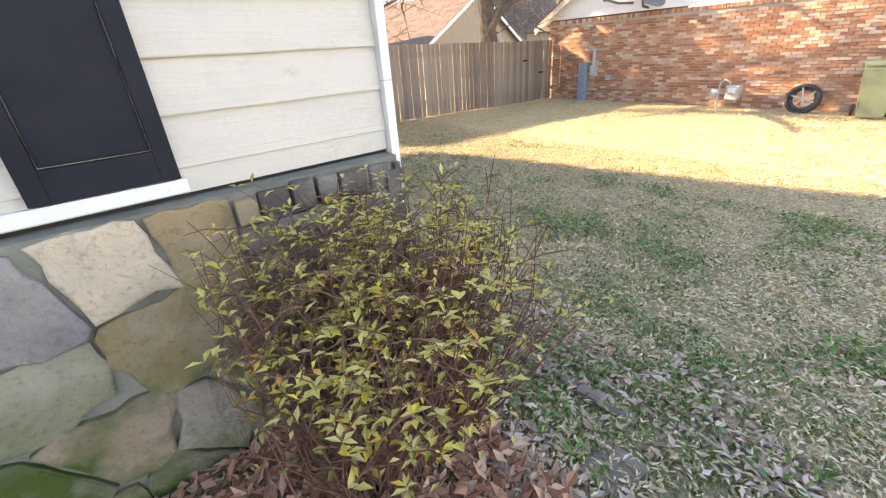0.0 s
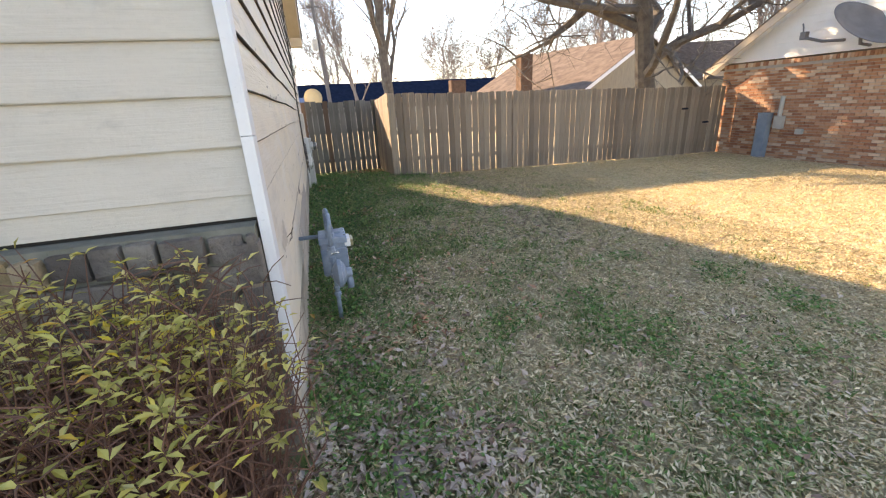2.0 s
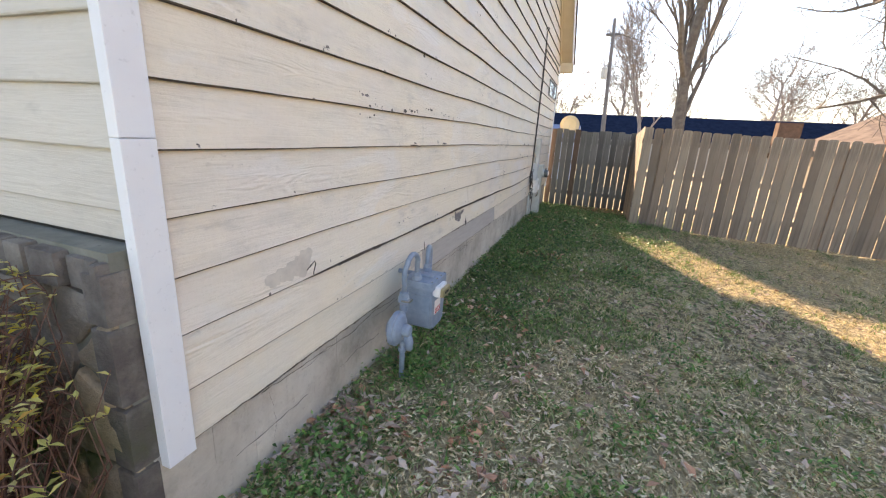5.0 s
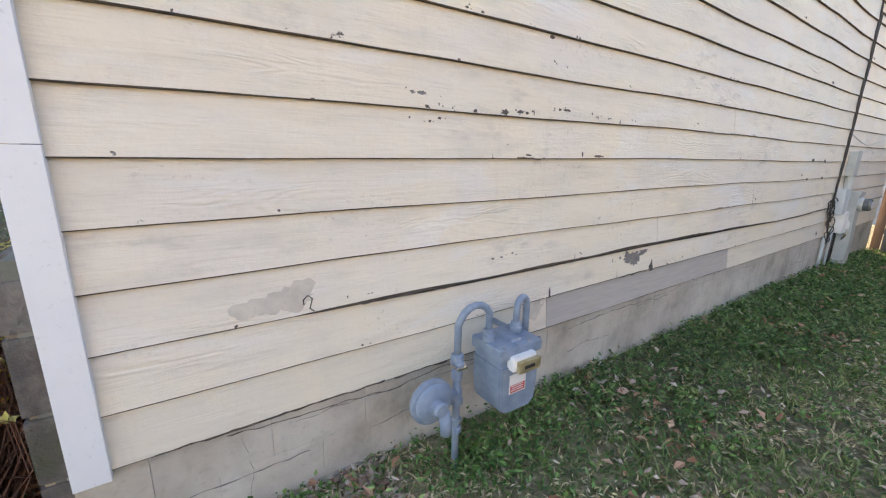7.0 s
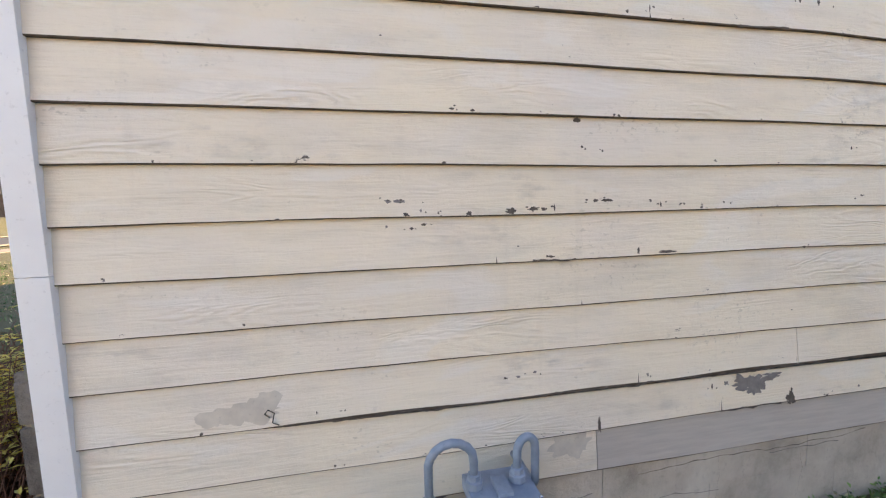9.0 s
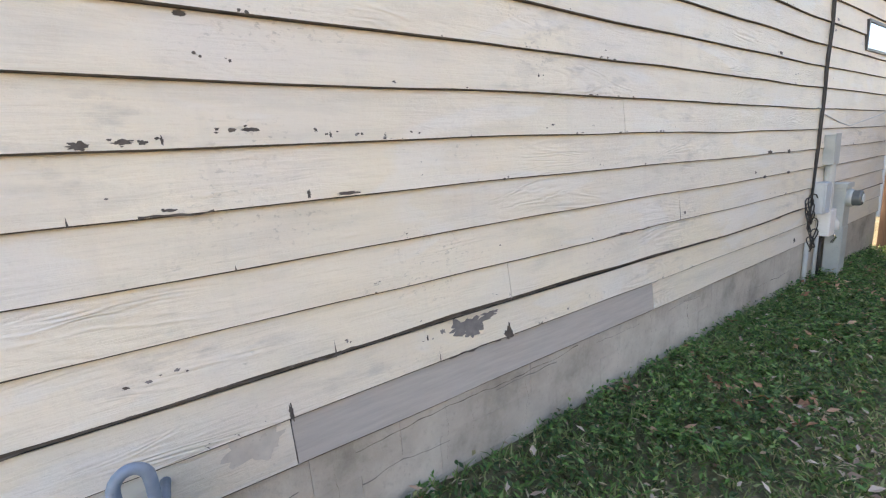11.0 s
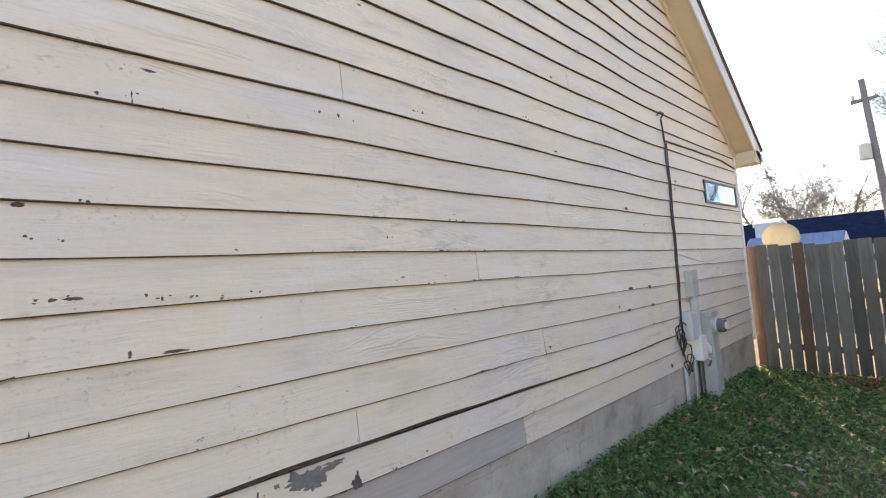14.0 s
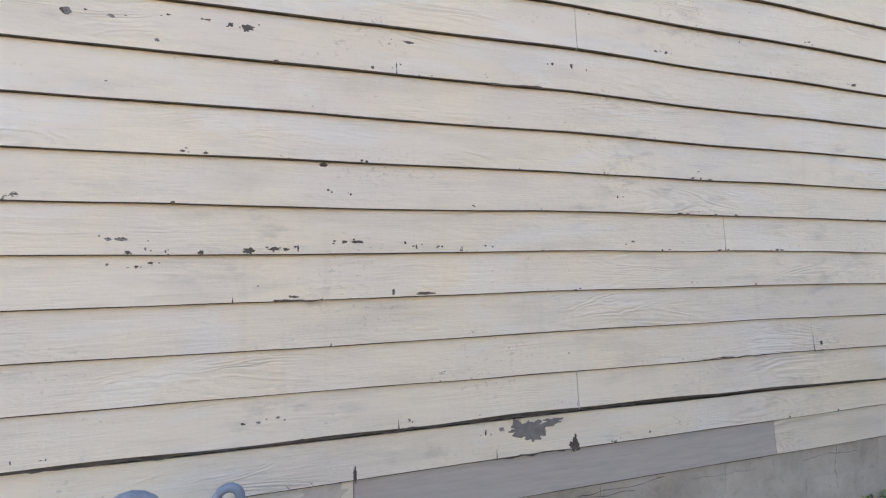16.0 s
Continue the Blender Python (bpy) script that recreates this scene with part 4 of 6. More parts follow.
flakes(((5.61, 14.08, 0.03, 0.012), (5.14, 12.25, 0.02, 0.01), (3.67, 9.3, 0.01, 0.006), (5.12, 9.0, 0.03, 0.006), (6.23, 6.83, 0.04, 0.012), (7.5, 8.78, 0.03, 0.012), (7.5, 8.3, 0.02, 0.015), (4.83, 1.12, 0.012, 0.012), (6.57, 0.92, 0.02, 0.008), (4.95, -0.98, 0.014, 0.008), (6.9, -1.6, 0.03, 0.02), (0.35, 5.06, 0.007, 0.006), (0.6, 2.1, 0.006, 0.006), (0.16, 3.06, 0.006, 0.006), (0.9, -0.95, 0.006, 0.005)))
for i in range(70):
    k, y = rng.randint(-1, 11), rng.uniform(0.15, 8.6)
    if k == 0 and 0.6 < y < 7.5:
        continue
    for j in range(rng.randint(1, 2)):
        yy = y + rng.uniform(-0.05, 0.05)
        blotch("edge_chip", yy, level(k) + settle(k, yy) + 0.006 + rng.uniform(0, 0.006), rng.uniform(0.003, 0.013), rng.uniform(0.002, 0.005), 0.0014, PEEL_DARK, rng.uniform(0, 50), 0.9, 9)

# ---- gas meter set ----
def make_gas_meter():
    g = empty("gas_meter", (0.25, 1.243, gz(0.25, 1.243)))
    m0 = g.location
    P = lambda bm: bmesh.ops.translate(bm, vec=-m0, verts=bm.verts)

    def add(name, bm, mat, label="", parent=g, smooth=False):
        P(bm)
        return part(name, bm, mat, parent, label, smooth)

    rx, ry = 0.25, 1.243
    add("riser", tube(bmesh.new(), [(rx, ry, -0.05), (rx, ry, 0.57)], 0.017, 12), METER_PAINT, smooth=True)
    for z, r, hh in ((0.22, 0.027, 0.03), (0.27, 0.024, 0.025), (0.37, 0.031, 0.035), (0.41, 0.026, 0.03), (0.5, 0.026, 0.045), (0.585, 0.028, 0.03)):
        add("fitting", lathe(bmesh.new(), [(r * 0.8, -hh / 2), (r, -hh / 2 + 0.004), (r, hh / 2 - 0.004), (r * 0.8, hh / 2)], Matrix.Translation((rx, ry, z)), 8), METER_PAINT)
    # lock wing valve
    add("valve_key", boxed(rx - 0.004, rx + 0.05, ry - 0.03, ry + 0.02, 0.545, 0.556, 0.002), CHROME, "bright metal valve key")
    add("valve_body", boxed(rx - 0.03, rx + 0.03, ry - 0.018, ry + 0.018, 0.53, 0.575, 0.008), METER_PAINT)
    # regulator: a round diaphragm case facing the lawn
    rc = Vector((rx + 0.035, ry - 0.155, 0.44))
    turn = Matrix.Translation(rc) @ pose(0, 0, 0, 0, 90, 0) @ pose(0, 0, 0, 0, 0, 0)
    add("regulator", lathe(bmesh.new(), [(0.03, -0.05), (0.05, -0.046), (0.084, -0.022), (0.098, -0.014), (0.1, -0.01), (0.1, 0.01), (0.098, 0.014), (0.086, 0.016), (0.076, 0.03), (0.05, 0.042), (0.036, 0.046), (0.034, 0.075), (0.026, 0.085)], turn, 28), METER_PAINT, smooth=False)
    add("regulator_vent", tube(bmesh.new(), [rc + Vector((0.05, 0.03, -0.03)), rc + Vector((0.065, 0.03, -0.09)), rc + Vector((0.065, 0.03, -0.13))], [0.026, 0.026, 0.024], 12), METER_PAINT, smooth=True)
    add("regulator_pipe", tube(bmesh.new(), [rc + Vector((0, 0.05, 0)), (rx, ry, 0.41)], 0.02, 10), METER_PAINT)
    # inlet swan neck over to the meter
    mx, my0, my1, mz0, mz1 = 0.275, 1.393, 1.633, 0.285, 0.615
    neck = [(rx, ry, 0.57), (rx, ry, 0.73)]
    neck += [(rx + 0.01, ry + 0.085 * (1 - math.cos(a)), 0.73 + 0.08 * math.sin(a)) for a in (math.pi * i / 8 for i in range(1, 8))]
    neck += [(mx - 0.02, ry + 0.17, 0.72), (mx - 0.02, ry + 0.17, 0.64)]
    add("inlet_pipe", tube(bmesh.new(), neck, 0.0165, 12), METER_PAINT, smooth=True)
    ox, oy = mx - 0.02, my1 - 0.05
    out = [(ox, oy, 0.64), (ox, oy, 0.735)]
    out += [(ox - 0.008 * (1 - math.cos(a)), oy + 0.04 * (1 - math.cos(a)), 0.735 + 0.05 * math.sin(a)) for a in (math.pi * i / 10 for i in range(1, 10))]
    out += [(ox - 0.016, oy + 0.08, 0.72), (ox - 0.016, oy + 0.08, 0.6), (ox - 0.03, oy + 0.08, 0.575), (ox - 0.06, oy + 0.08, 0.565), (-0.02, oy + 0.08, 0.565)]
    add("outlet_pipe", tube(bmesh.new(), out, 0.0165, 12), METER_PAINT, smooth=True)
    for yy in (ry + 0.17, oy):
        add("swivel_nut", lathe(bmesh.new(), [(0.024, 0.0), (0.033, 0.004), (0.033, 0.03), (0.025, 0.034), (0.025, 0.055), (0.02, 0.058)], Matrix.Translation((mx - 0.02, yy, mz1 + 0.005)), 8), METER_PAINT)
    # case: upper block, lower rounded diaphragm case and top cover
    add("meter_case", boxed(mx - 0.098, mx + 0.082, my0 + 0.006, my1 - 0.006, mz0 + 0.1, mz1 - 0.03, 0.018), METER_PAINT)
    bm = bmesh.new()
    prof = [(my0, mz0 + 0.14), (my0 + 0.012, mz0 + 0.03), (my0 + 0.05, mz0), (my1 - 0.05, mz0), (my1 - 0.012, mz0 + 0.03), (my1, mz0 + 0.14), (my1, mz1 - 0.08), (my0, mz1 - 0.08)]
    fa = [bm.verts.new((mx + 0.094, y, z)) for y, z in prof]
    fb = [bm.verts.new((mx - 0.105, y, z)) for y, z in prof]
    bm.faces.new(fa)
    bm.faces.new(list(reversed(fb)))
    for i in range(len(prof)):
        bm.faces.new((fa[i], fb[i], fb[(i + 1) % len(prof)], fa[(i + 1) % len(prof)]))
    bmesh.ops.recalc_face_normals(bm, faces=bm.faces)
    bmesh.ops.bevel(bm, geom=list(bm.edges), offset=0.01, segments=2, affect="EDGES")
    add("diaphragm_case", bm, METER_PAINT)
    add("top_cover", boxed(mx - 0.11, mx + 0.1, my0 - 0.008, my1 + 0.008, mz1 - 0.05, mz1 + 0.006, 0.014), METER_PAINT)
    add("top_hump", boxed(mx - 0.05, mx + 0.06, my0 + 0.09, my1 - 0.09, mz1 + 0.0, mz1 + 0.022, 0.01), METER_PAINT)
    for dy in (0.02, 0.1, 0.17, 0.24):
        add("screw", lathe(bmesh.new(), [(0.007, 0), (0.007, 0.006), (0.004, 0.008)], Matrix.Translation((mx + 0.085, my0 + dy, mz1 + 0.004)), 6), CHROME)
    # index with its clear cover
    add("index_box", boxed(mx + 0.08, mx + 0.128, my0 + 0.045, my1 - 0.055, mz1 - 0.1, mz1 - 0.03, 0.016), LABEL_WHITE, "white index housing")
    BR = simple("brass_dial", (0.35, 0.29, 0.16), (0.5, 0.42, 0.26), 20, 0.3, 0.5)
    add("dial_cover", boxed(mx + 0.124, mx + 0.15, my0 + 0.062, my1 - 0.048, mz1 - 0.102, mz1 - 0.046, 0.01), BR, "clear-fronted brass dial")
    add("dial_bar", boxed(mx + 0.15, mx + 0.152, my0 + 0.09, my1 - 0.09, mz1 - 0.082, mz1 - 0.066), BLACK_CABLE)
    add("label_plate", boxed(mx + 0.0955, mx + 0.0975, my0 + 0.055, my0 + 0.155, mz1 - 0.225, mz1 - 0.13), LABEL_WHITE, "white and red warning label")
    add("label_band", boxed(mx + 0.098, mx + 0.0985, my0 + 0.06, my0 + 0.15, mz1 - 0.22, mz1 - 0.182), LABEL_RED)
    for i in range(3):
        add("label_bar", boxed(mx + 0.0987, mx + 0.0992, my0 + 0.065, my0 + 0.14, mz1 - 0.189 - i * 0.011, mz1 - 0.185 - i * 0.011), LABEL_WHITE)
    return tagged(g, "blue-grey painted gas meter with regulator and swan-neck pipes", "gas meter")


make_gas_meter()

# ---- electric service on the side wall ----
pedestal = empty("meter_pedestal", (0.09, 7.82, 0))
pedestal.location = (0, 0, 0)
part("post_body", boxed(0.03, 0.16, 7.74, 7.93, -0.1, 0.98, 0.006), GREY_STEEL, pedestal)
part("post_lid", boxed(0.026, 0.175, 7.725, 7.945, 0.94, 0.99, 0.006), GREY_STEEL, pedestal)
part("lower_cover", boxed(0.16, 0.168, 7.75, 7.92, 0.02, 0.52, 0.004), GREY_STEEL, pedestal)
turn = Matrix.Translation((0.16, 7.83, 0.83)) @ pose(0, 0, 0, 0, 90, 0)
part("meter_ring", lathe(bmesh.new(), [(0.092, 0), (0.092, 0.03), (0.085, 0.04), (0.08, 0.045)], turn, 24), GREY_STEEL, pedestal)
part("meter_dome", lathe(bmesh.new(), [(0.08, 0.04), (0.08, 0.1), (0.07, 0.115), (0.02, 0.12)], turn, 24), glass_mat("meter_glass", (0.12, 0.13, 0.13), 0.08), pedestal, "dark glass meter dome")
part("meter_face", lathe(bmesh.new(), [(0.045, 0.119), (0.045, 0.124), (0.02, 0.1245)], turn, 20), LABEL_WHITE, pedestal)
tagged(pedestal, "grey steel electric meter pedestal beside the wall", "electric meter")

upper_box = empty("junction_box")
part("box_body", boxed(0.015, 0.1, 7.47, 7.64, 1.2, 1.5, 0.006), GREY_STEEL, upper_box)
part("box_cover", boxed(0.1, 0.106, 7.48, 7.63, 1.21, 1.51, 0.003), GREY_STEEL, upper_box)
part("conduit", tube(bmesh.new(), [(0.06, 7.57, 1.2), (0.06, 7.57, 0.72)], 0.045, 12), PVC, upper_box)
tagged(upper_box, "grey junction box on a fat conduit", "junction box")
PHONE_GREY = simple("pale_box_plastic", (0.5, 0.53, 0.55), (0.57, 0.6, 0.61), 6, 0.45, bump=0.03)
lower_box = empty("junction_box")
part("box_body", boxed(0.015, 0.12, 7.25, 7.43, 0.72, 1.04, 0.025), PHONE_GREY, lower_box)
part("box_lid", boxed(0.12, 0.128, 7.26, 7.42, 0.73, 1.03, 0.01), PHONE_GREY, lower_box)
tagged(lower_box, "rounded grey telephone box with cables below", "junction box")
disconnect = empty("conduit_box")
part("box_body", boxed(0.015, 0.13, 7.47, 7.65, 0.46, 0.74, 0.02), LABEL_WHITE, disconnect)
part("elbow", tube(bmesh.new(), [(0.09, 7.63, 0.62), (0.1, 7.69, 0.62), (0.12, 7.71, 0.58), (0.12, 7.715, 0.5)], 0.026, 10), LABEL_WHITE, disconnect, "white elbow", True)
part("strap", tube(bmesh.new(), [(0.1, 7.67, 0.5), (0.13, 7.69, 0.42), (0.1, 7.7, 0.36)], 0.012, 8), CHROME, disconnect, "", True)
tagged(disconnect, "grey conduit box with a white elbow", "junction box")
for yy, r, top, lab in ((7.2, 0.02, 0.44, "white conduit down to the ground"), (7.47, 0.016, 0.5, "thin grey conduit down to the ground"), (7.59, 0.012, 0.48, "thin dark conduit down to the ground")):
    c = obj("conduit", tube(bmesh.new(), [(0.035, yy, top), (0.035, yy, -0.1)], r, 10), PVC if r > 0.013 else BLACK_CABLE, None, "", True)
    tagged(c, lab, "conduit")


def cable(pts, r, label, mat=BLACK_CABLE, wob=0.0):
    out = []
    for a, b in zip(pts, pts[1:]):
        n = max(2, int((Vector(b) - Vector(a)).length / 0.06))
        for i in range(n):
            p = Vector(a).lerp(Vector(b), i / n)
            out.append(p + Vector((0, noise.noise((p.y * 3, p.z * 3, 1)) * wob, noise.noise((p.y * 3, p.z * 3, 9)) * wob)))
    out.append(Vector(pts[-1]))
    c = obj("cable", tube(bmesh.new(), out, r, 7), mat, None, "", True)
    return tagged(c, label, "cable")


cable([(0.024, 7.27, 3.3), (0.026, 7.31, 3.04), (0.026, 7.29, 2.2), (0.026, 7.25, 1.05), (0.03, 7.22, 0.7)], 0.01, "black service cable running down the siding", wob=0.03)
cable([(0.036, 7.33, 3.02), (0.036, 7.31, 2.2), (0.036, 7.28, 1.4), (0.04, 7.2, 0.85)], 0.007, "second black cable twisted beside the first", wob=0.02)
cable([(0.024, 7.31, 3.05), (0.024, 8.17, 3.06), (0.024, 9.2, 3.05), (0.03, 9.8, 2.98)], 0.011, "black cable running along the siding to the eave", wob=0.008)
cable([(0.022, 7.3, 1.72), (0.02, 7.87, 1.62), (0.02, 8.2, 1.58), (0.02, 9.2, 1.68), (0.02, 9.75, 1.74)], 0.005, "thin grey wire sagging across the siding", PVC)
for i, (yy, zz, rr) in enumerate(((7.13, 0.72, 0.13), (7.17, 0.66, 0.1), (7.27, 0.52, 0.15), (7.1, 0.8, 0.1), (7.2, 0.78, 0.14), (7.33, 0.46, 0.09), (7.22, 0.42, 0.07), (8.02, 0.55, 0.11), (8.07, 0.5, 0.08))):
    pts = [(0.05 + 0.02 * math.sin(a * 2), yy + rr * 0.55 * math.cos(a), zz + rr * 1.1 * math.sin(a)) for a in (2 * math.pi * j / 16 for j in range(17))]
    tagged(obj("cable_loop", tube(bmesh.new(), pts, 0.006, 6), BLACK_CABLE, None, "", True), "loose loop of thin black cable", "cable", "cable loops")
bracket = obj("cable_hook", tube(bmesh.new(), [(0.01, 7.2, 3.34), (0.05, 7.2, 3.37), (0.05, 7.29, 3.37), (0.02, 7.29, 3.32)], 0.009, 7), BLACK_CABLE)
tagged(bracket, "small black hook holding the service cable", "hook")

# ---- neighbour's brick house ----
NX = 11.6
NZ = -0.25
neighbour = empty("neighbour_house", (NX, 2.0, NZ))
neighbour.location = (0, 0, 0)
tagged(neighbour, "one-storey red brick house with white gable siding", "house")
NY0, NY1 = -9.0, 8.0
part("wall", boxed(NX + 0.012, NX + 0.2, NY0, NY1, NZ - 0.3, 2.1), MORTAR, neighbour)
part("wall", boxed(NX + 0.2, NX + 9, NY1 - 0.2, NY1, NZ - 0.3, 2.1), MORTAR, neighbour)
part("wall", boxed(NX + 0.2, NX + 9, NY0, NY0 + 0.2, NZ - 0.3, 2.1), MORTAR, neighbour)
SIDING_WHITE = simple("white_lap_siding", (0.82, 0.82, 0.81), (0.87, 0.87, 0.86), 3, 0.6)
NPITCH = 0.65
NRY = (NY0 + NY1) / 2
zr = 2.12 + NPITCH * (NY1 - NRY)
kk = 0
while 2.16 + kk * 0.17 < zr - 0.1:
    zb = 2.16 + kk * 0.17
    hw = (zr - zb) / NPITCH
    y0, y1 = NRY - hw, NRY + hw
    verts = [(NX + 0.0, y0, zb), (NX + 0.0, y1, zb), (NX + 0.015, y1 - 0.1, zb + 0.185), (NX + 0.015, y0 + 0.1, zb + 0.185), (NX + 0.03, y0, zb), (NX + 0.03, y1, zb)]
    faces = [(1, 0, 3, 2), (0, 1, 5, 4)]
    pymesh("gable_board", verts, faces, SIDING_WHITE, neighbour)
    kk += 1


def nroof(x0, x1, d0, d1, t0, t1, s):
    bm = bmesh.new()
    vs = [bm.verts.new((x, NRY + s * d, zr - NPITCH * d + t)) for x in (x0, x1) for d in (d0, d1) for t in (t0, t1)]
    for q in ((0, 1, 3, 2), (4, 6, 7, 5), (0, 4, 5, 1), (2, 3, 7, 6), (0, 2, 6, 4), (1, 5, 7, 3)):
        bm.faces.new([vs[i] for i in q])
    bmesh.ops.recalc_face_normals(bm, faces=bm.faces)
    return bm


BROWN_SHINGLE = simple("brown_shingles", (0.13, 0.1, 0.085), (0.21, 0.165, 0.14), 2.5, 0.95, bump=0.4, fine=22)
BROWN_SHINGLE.node_tree.nodes["Principled BSDF"].inputs["Specular IOR Level"].default_value = 0.05
for s in (1, -1):
    part("roof", nroof(NX - 0.34, NX + 9, 0, NY1 - NRY + 0.4, 0.1, 0.14, s), BROWN_SHINGLE, neighbour)
    part("rake_board", nroof(NX - 0.33, NX - 0.3, 0, NY1 - NRY + 0.36, -0.1, 0.1, s), simple("pale_fascia", (0.6, 0.5, 0.4), (0.66, 0.57, 0.47), 3, 0.6), neighbour, "tan rake board")
    part("soffit", nroof(NX - 0.3, NX + 0.02, 0, NY1 - NRY + 0.34, -0.02, 0.0, s), WHITE, neighbour)
part("gutter", boxed(NX - 0.3, NX + 9, NY1 + 0.3, NY1 + 0.42, 1.88, 2.0, 0.01), WHITE, neighbour)


def brick_row(parent):
    """Bricks of the lit wall: near ones as parts, the rest joined."""
    bl, bh, j = 0.203, 0.057, 0.0107
    me = None
    rest_v, rest_f = [], []
    count = 0
    rows = int((2.03 - NZ) / (bh + j))
    shared = {}
    rg = random.Random(2)
    for r in range(rows):
        z = NZ - 0.02 + r * (bh + j)
        y = NY0 - (bl + j) / 2 * (r % 2)
        while y < NY1:
            a, b = max(y, NY0), min(y + bl, NY1)
            if b - a > 0.03:
                d = rg.uniform(-0.002, 0.003)
                key = round(b - a, 3)
                if 1.5 < y < 5.9 and 0.3 < z < 1.9 and count < 300:
                    if key not in shared:
                        bm = bmesh.new()
                        box(bm, -0.012, 0.02, 0, b - a, 0, bh)
                        me = bpy.data.meshes.new("brick")
                        bm.to_mesh(me)
                        bm.free()
                        me.materials.append(BRICK)
                        shared[key] = me
                    o = new("brick", shared[key])
                    o.parent = parent
                    o.location = (NX + d, a, z)
                    count += 1
                else:
                    i0 = len(rest_v)
                    rest_v += [(NX - 0.012 + d, yy, zz) if xx == 0 else (NX + 0.02, yy, zz) for xx in (0, 1) for yy in (a, b) for zz in (z, z + bh)]
                    rest_f += [tuple(i0 + i for i in q) for q in ((0, 1, 3, 2), (0, 4, 5, 1), (2, 3, 7, 6), (0, 2, 6, 4), (1, 5, 7, 3))]
            y += bl + j
    # rowlock course on top
    y = NY0
    while y < NY1 - 0.05:
        i0 = len(rest_v)
        rest_v += [(NX - 0.03 if xx == 0 else NX + 0.02, yy, zz) for xx in (0, 1) for yy in (y, y + bh) for zz in (2.02, 2.12)]
        rest_f += [tuple(i0 + i for i in q) for q in ((0, 1, 3, 2), (0, 4, 5, 1), (2, 3, 7, 6), (0, 2, 6, 4), (1, 5, 7, 3))]
        y += bh + j
    r = pymesh("bricks", rest_v, rest_f, BRICK_REST, parent)
    tagged(r, kind="stuff")


# solid dark dish added in place of a dish's shadow on the gable
dish = empty("satellite_dish", (NX - 0.55, 4.6, 2.6))
DISH_SHADOW = simple("dish_shadow_grey", (0.13, 0.13, 0.14), (0.18, 0.18, 0.19), 4, 0.6)
turn = rot_to(Vector((-0.12, -0.68, 0.68))).to_matrix().to_4x4()
part("reflector", lathe(bmesh.new(), [(0.02, -0.1), (0.3, -0.075), (0.5, -0.02), (0.62, 0.04), (0.61, 0.046), (0.49, -0.01), (0.28, -0.06), (0.02, -0.08)], turn, 30), DISH_SHADOW, dish, "", True)
part("arm", tube(bmesh.new(), [(0.05, 0.3, -0.25), (0.0, 0.7, -0.22), (-0.05, 1.05, -0.1)], 0.03, 8), DISH_SHADOW, dish)
part("feed", boxed(-0.1, 0.02, 1.0, 1.12, -0.14, 0.02, 0.02), DISH_SHADOW, dish)
part("bracket", tube(bmesh.new(), [(-0.05, 1.08, -0.02), (0.0, 1.14, 0.12), (0.05, 1.2, 0.2)], 0.015, 8), DISH_SHADOW, dish)
part("mast", tube(bmesh.new(), [(0.03, 0.05, -0.12), (0.2, 0.1, -0.35), (0.54, 0.12, -0.38)], 0.03, 8), DISH_SHADOW, dish)
tagged(dish, "dark grey dish shape standing in for a dish's shadow on the white gable", "satellite dish")
flood = empty("flood_light", (NX - 0.02, 3.4, 3.02))
for s in (-1, 1):
    part("lamp_head", lathe(bmesh.new(), [(0.02, 0), (0.035, 0.05), (0.06, 0.15), (0.05, 0.155)], Matrix.Translation((-0.06, s * 0.06, 0)) @ pose(0, 0, 0, 0, -110, s * 30), 14), GREY_STEEL, flood)
part("base", lathe(bmesh.new(), [(0.06, 0), (0.06, 0.03), (0.02, 0.05)], pose(0, 0, 0, 0, -90, 0), 14), GREY_STEEL, flood)
tagged(flood, "grey twin floodlight on the white gable", "floodlight")

BLUE_BOX = simple("blue_grey_box", (0.2, 0.27, 0.34), (0.26, 0.33, 0.4), 6, 0.55)
nbox = empty("utility_box", (NX - 0.1, 6.2, NZ))
nbox.location = (0, 0, 0)
part("box_body", boxed(NX - 0.2, NX - 0.012, 6.4, 6.65, -0.4, 0.84, 0.01), BLUE_BOX, nbox)
part("box_cap", boxed(NX - 0.21, NX - 0.012, 6.39, 6.66, 0.84, 0.88, 0.008), BLUE_BOX, nbox)
tagged(nbox, "tall blue-grey utility box against the brick wall", "utility box")
ncon = empty("conduit_box")
part("box_body", boxed(NX - 0.14, NX - 0.012, 6.08, 6.28, 0.5, 0.8, 0.01), GREY_STEEL, ncon)
part("conduit", tube(bmesh.new(), [(NX - 0.07, 6.2, 0.8), (NX - 0.07, 6.2, 1.27)], 0.05, 10), GREY_STEEL, ncon)
tagged(ncon, "grey box with conduit on the brick wall", "junction box")
tagged(obj("outlet_box", boxed(NX - 0.1, NX - 0.012, 5.6, 5.75, 0.38, 0.51, 0.01), GREY_STEEL), "small grey outlet box on the brick wall", "outlet")
ng = empty("gas_meter", (NX - 0.35, 2.12, NZ + 0.02))
part("meter_case", boxed(-0.1, 0.12, -0.14, 0.14, 0.22, 0.55, 0.03), GREY_STEEL, ng)
part("index_box", boxed(-0.15, -0.1, -0.08, 0.08, 0.38, 0.5, 0.02), LABEL_WHITE, ng)
part("pipe", tube(bmesh.new(), [(0, 0.32, -0.05), (0, 0.32, 0.6), (0, 0.22, 0.68), (0, 0.1, 0.6), (0, 0.1, 0.54)], 0.022, 8), GREY_STEEL, ng)
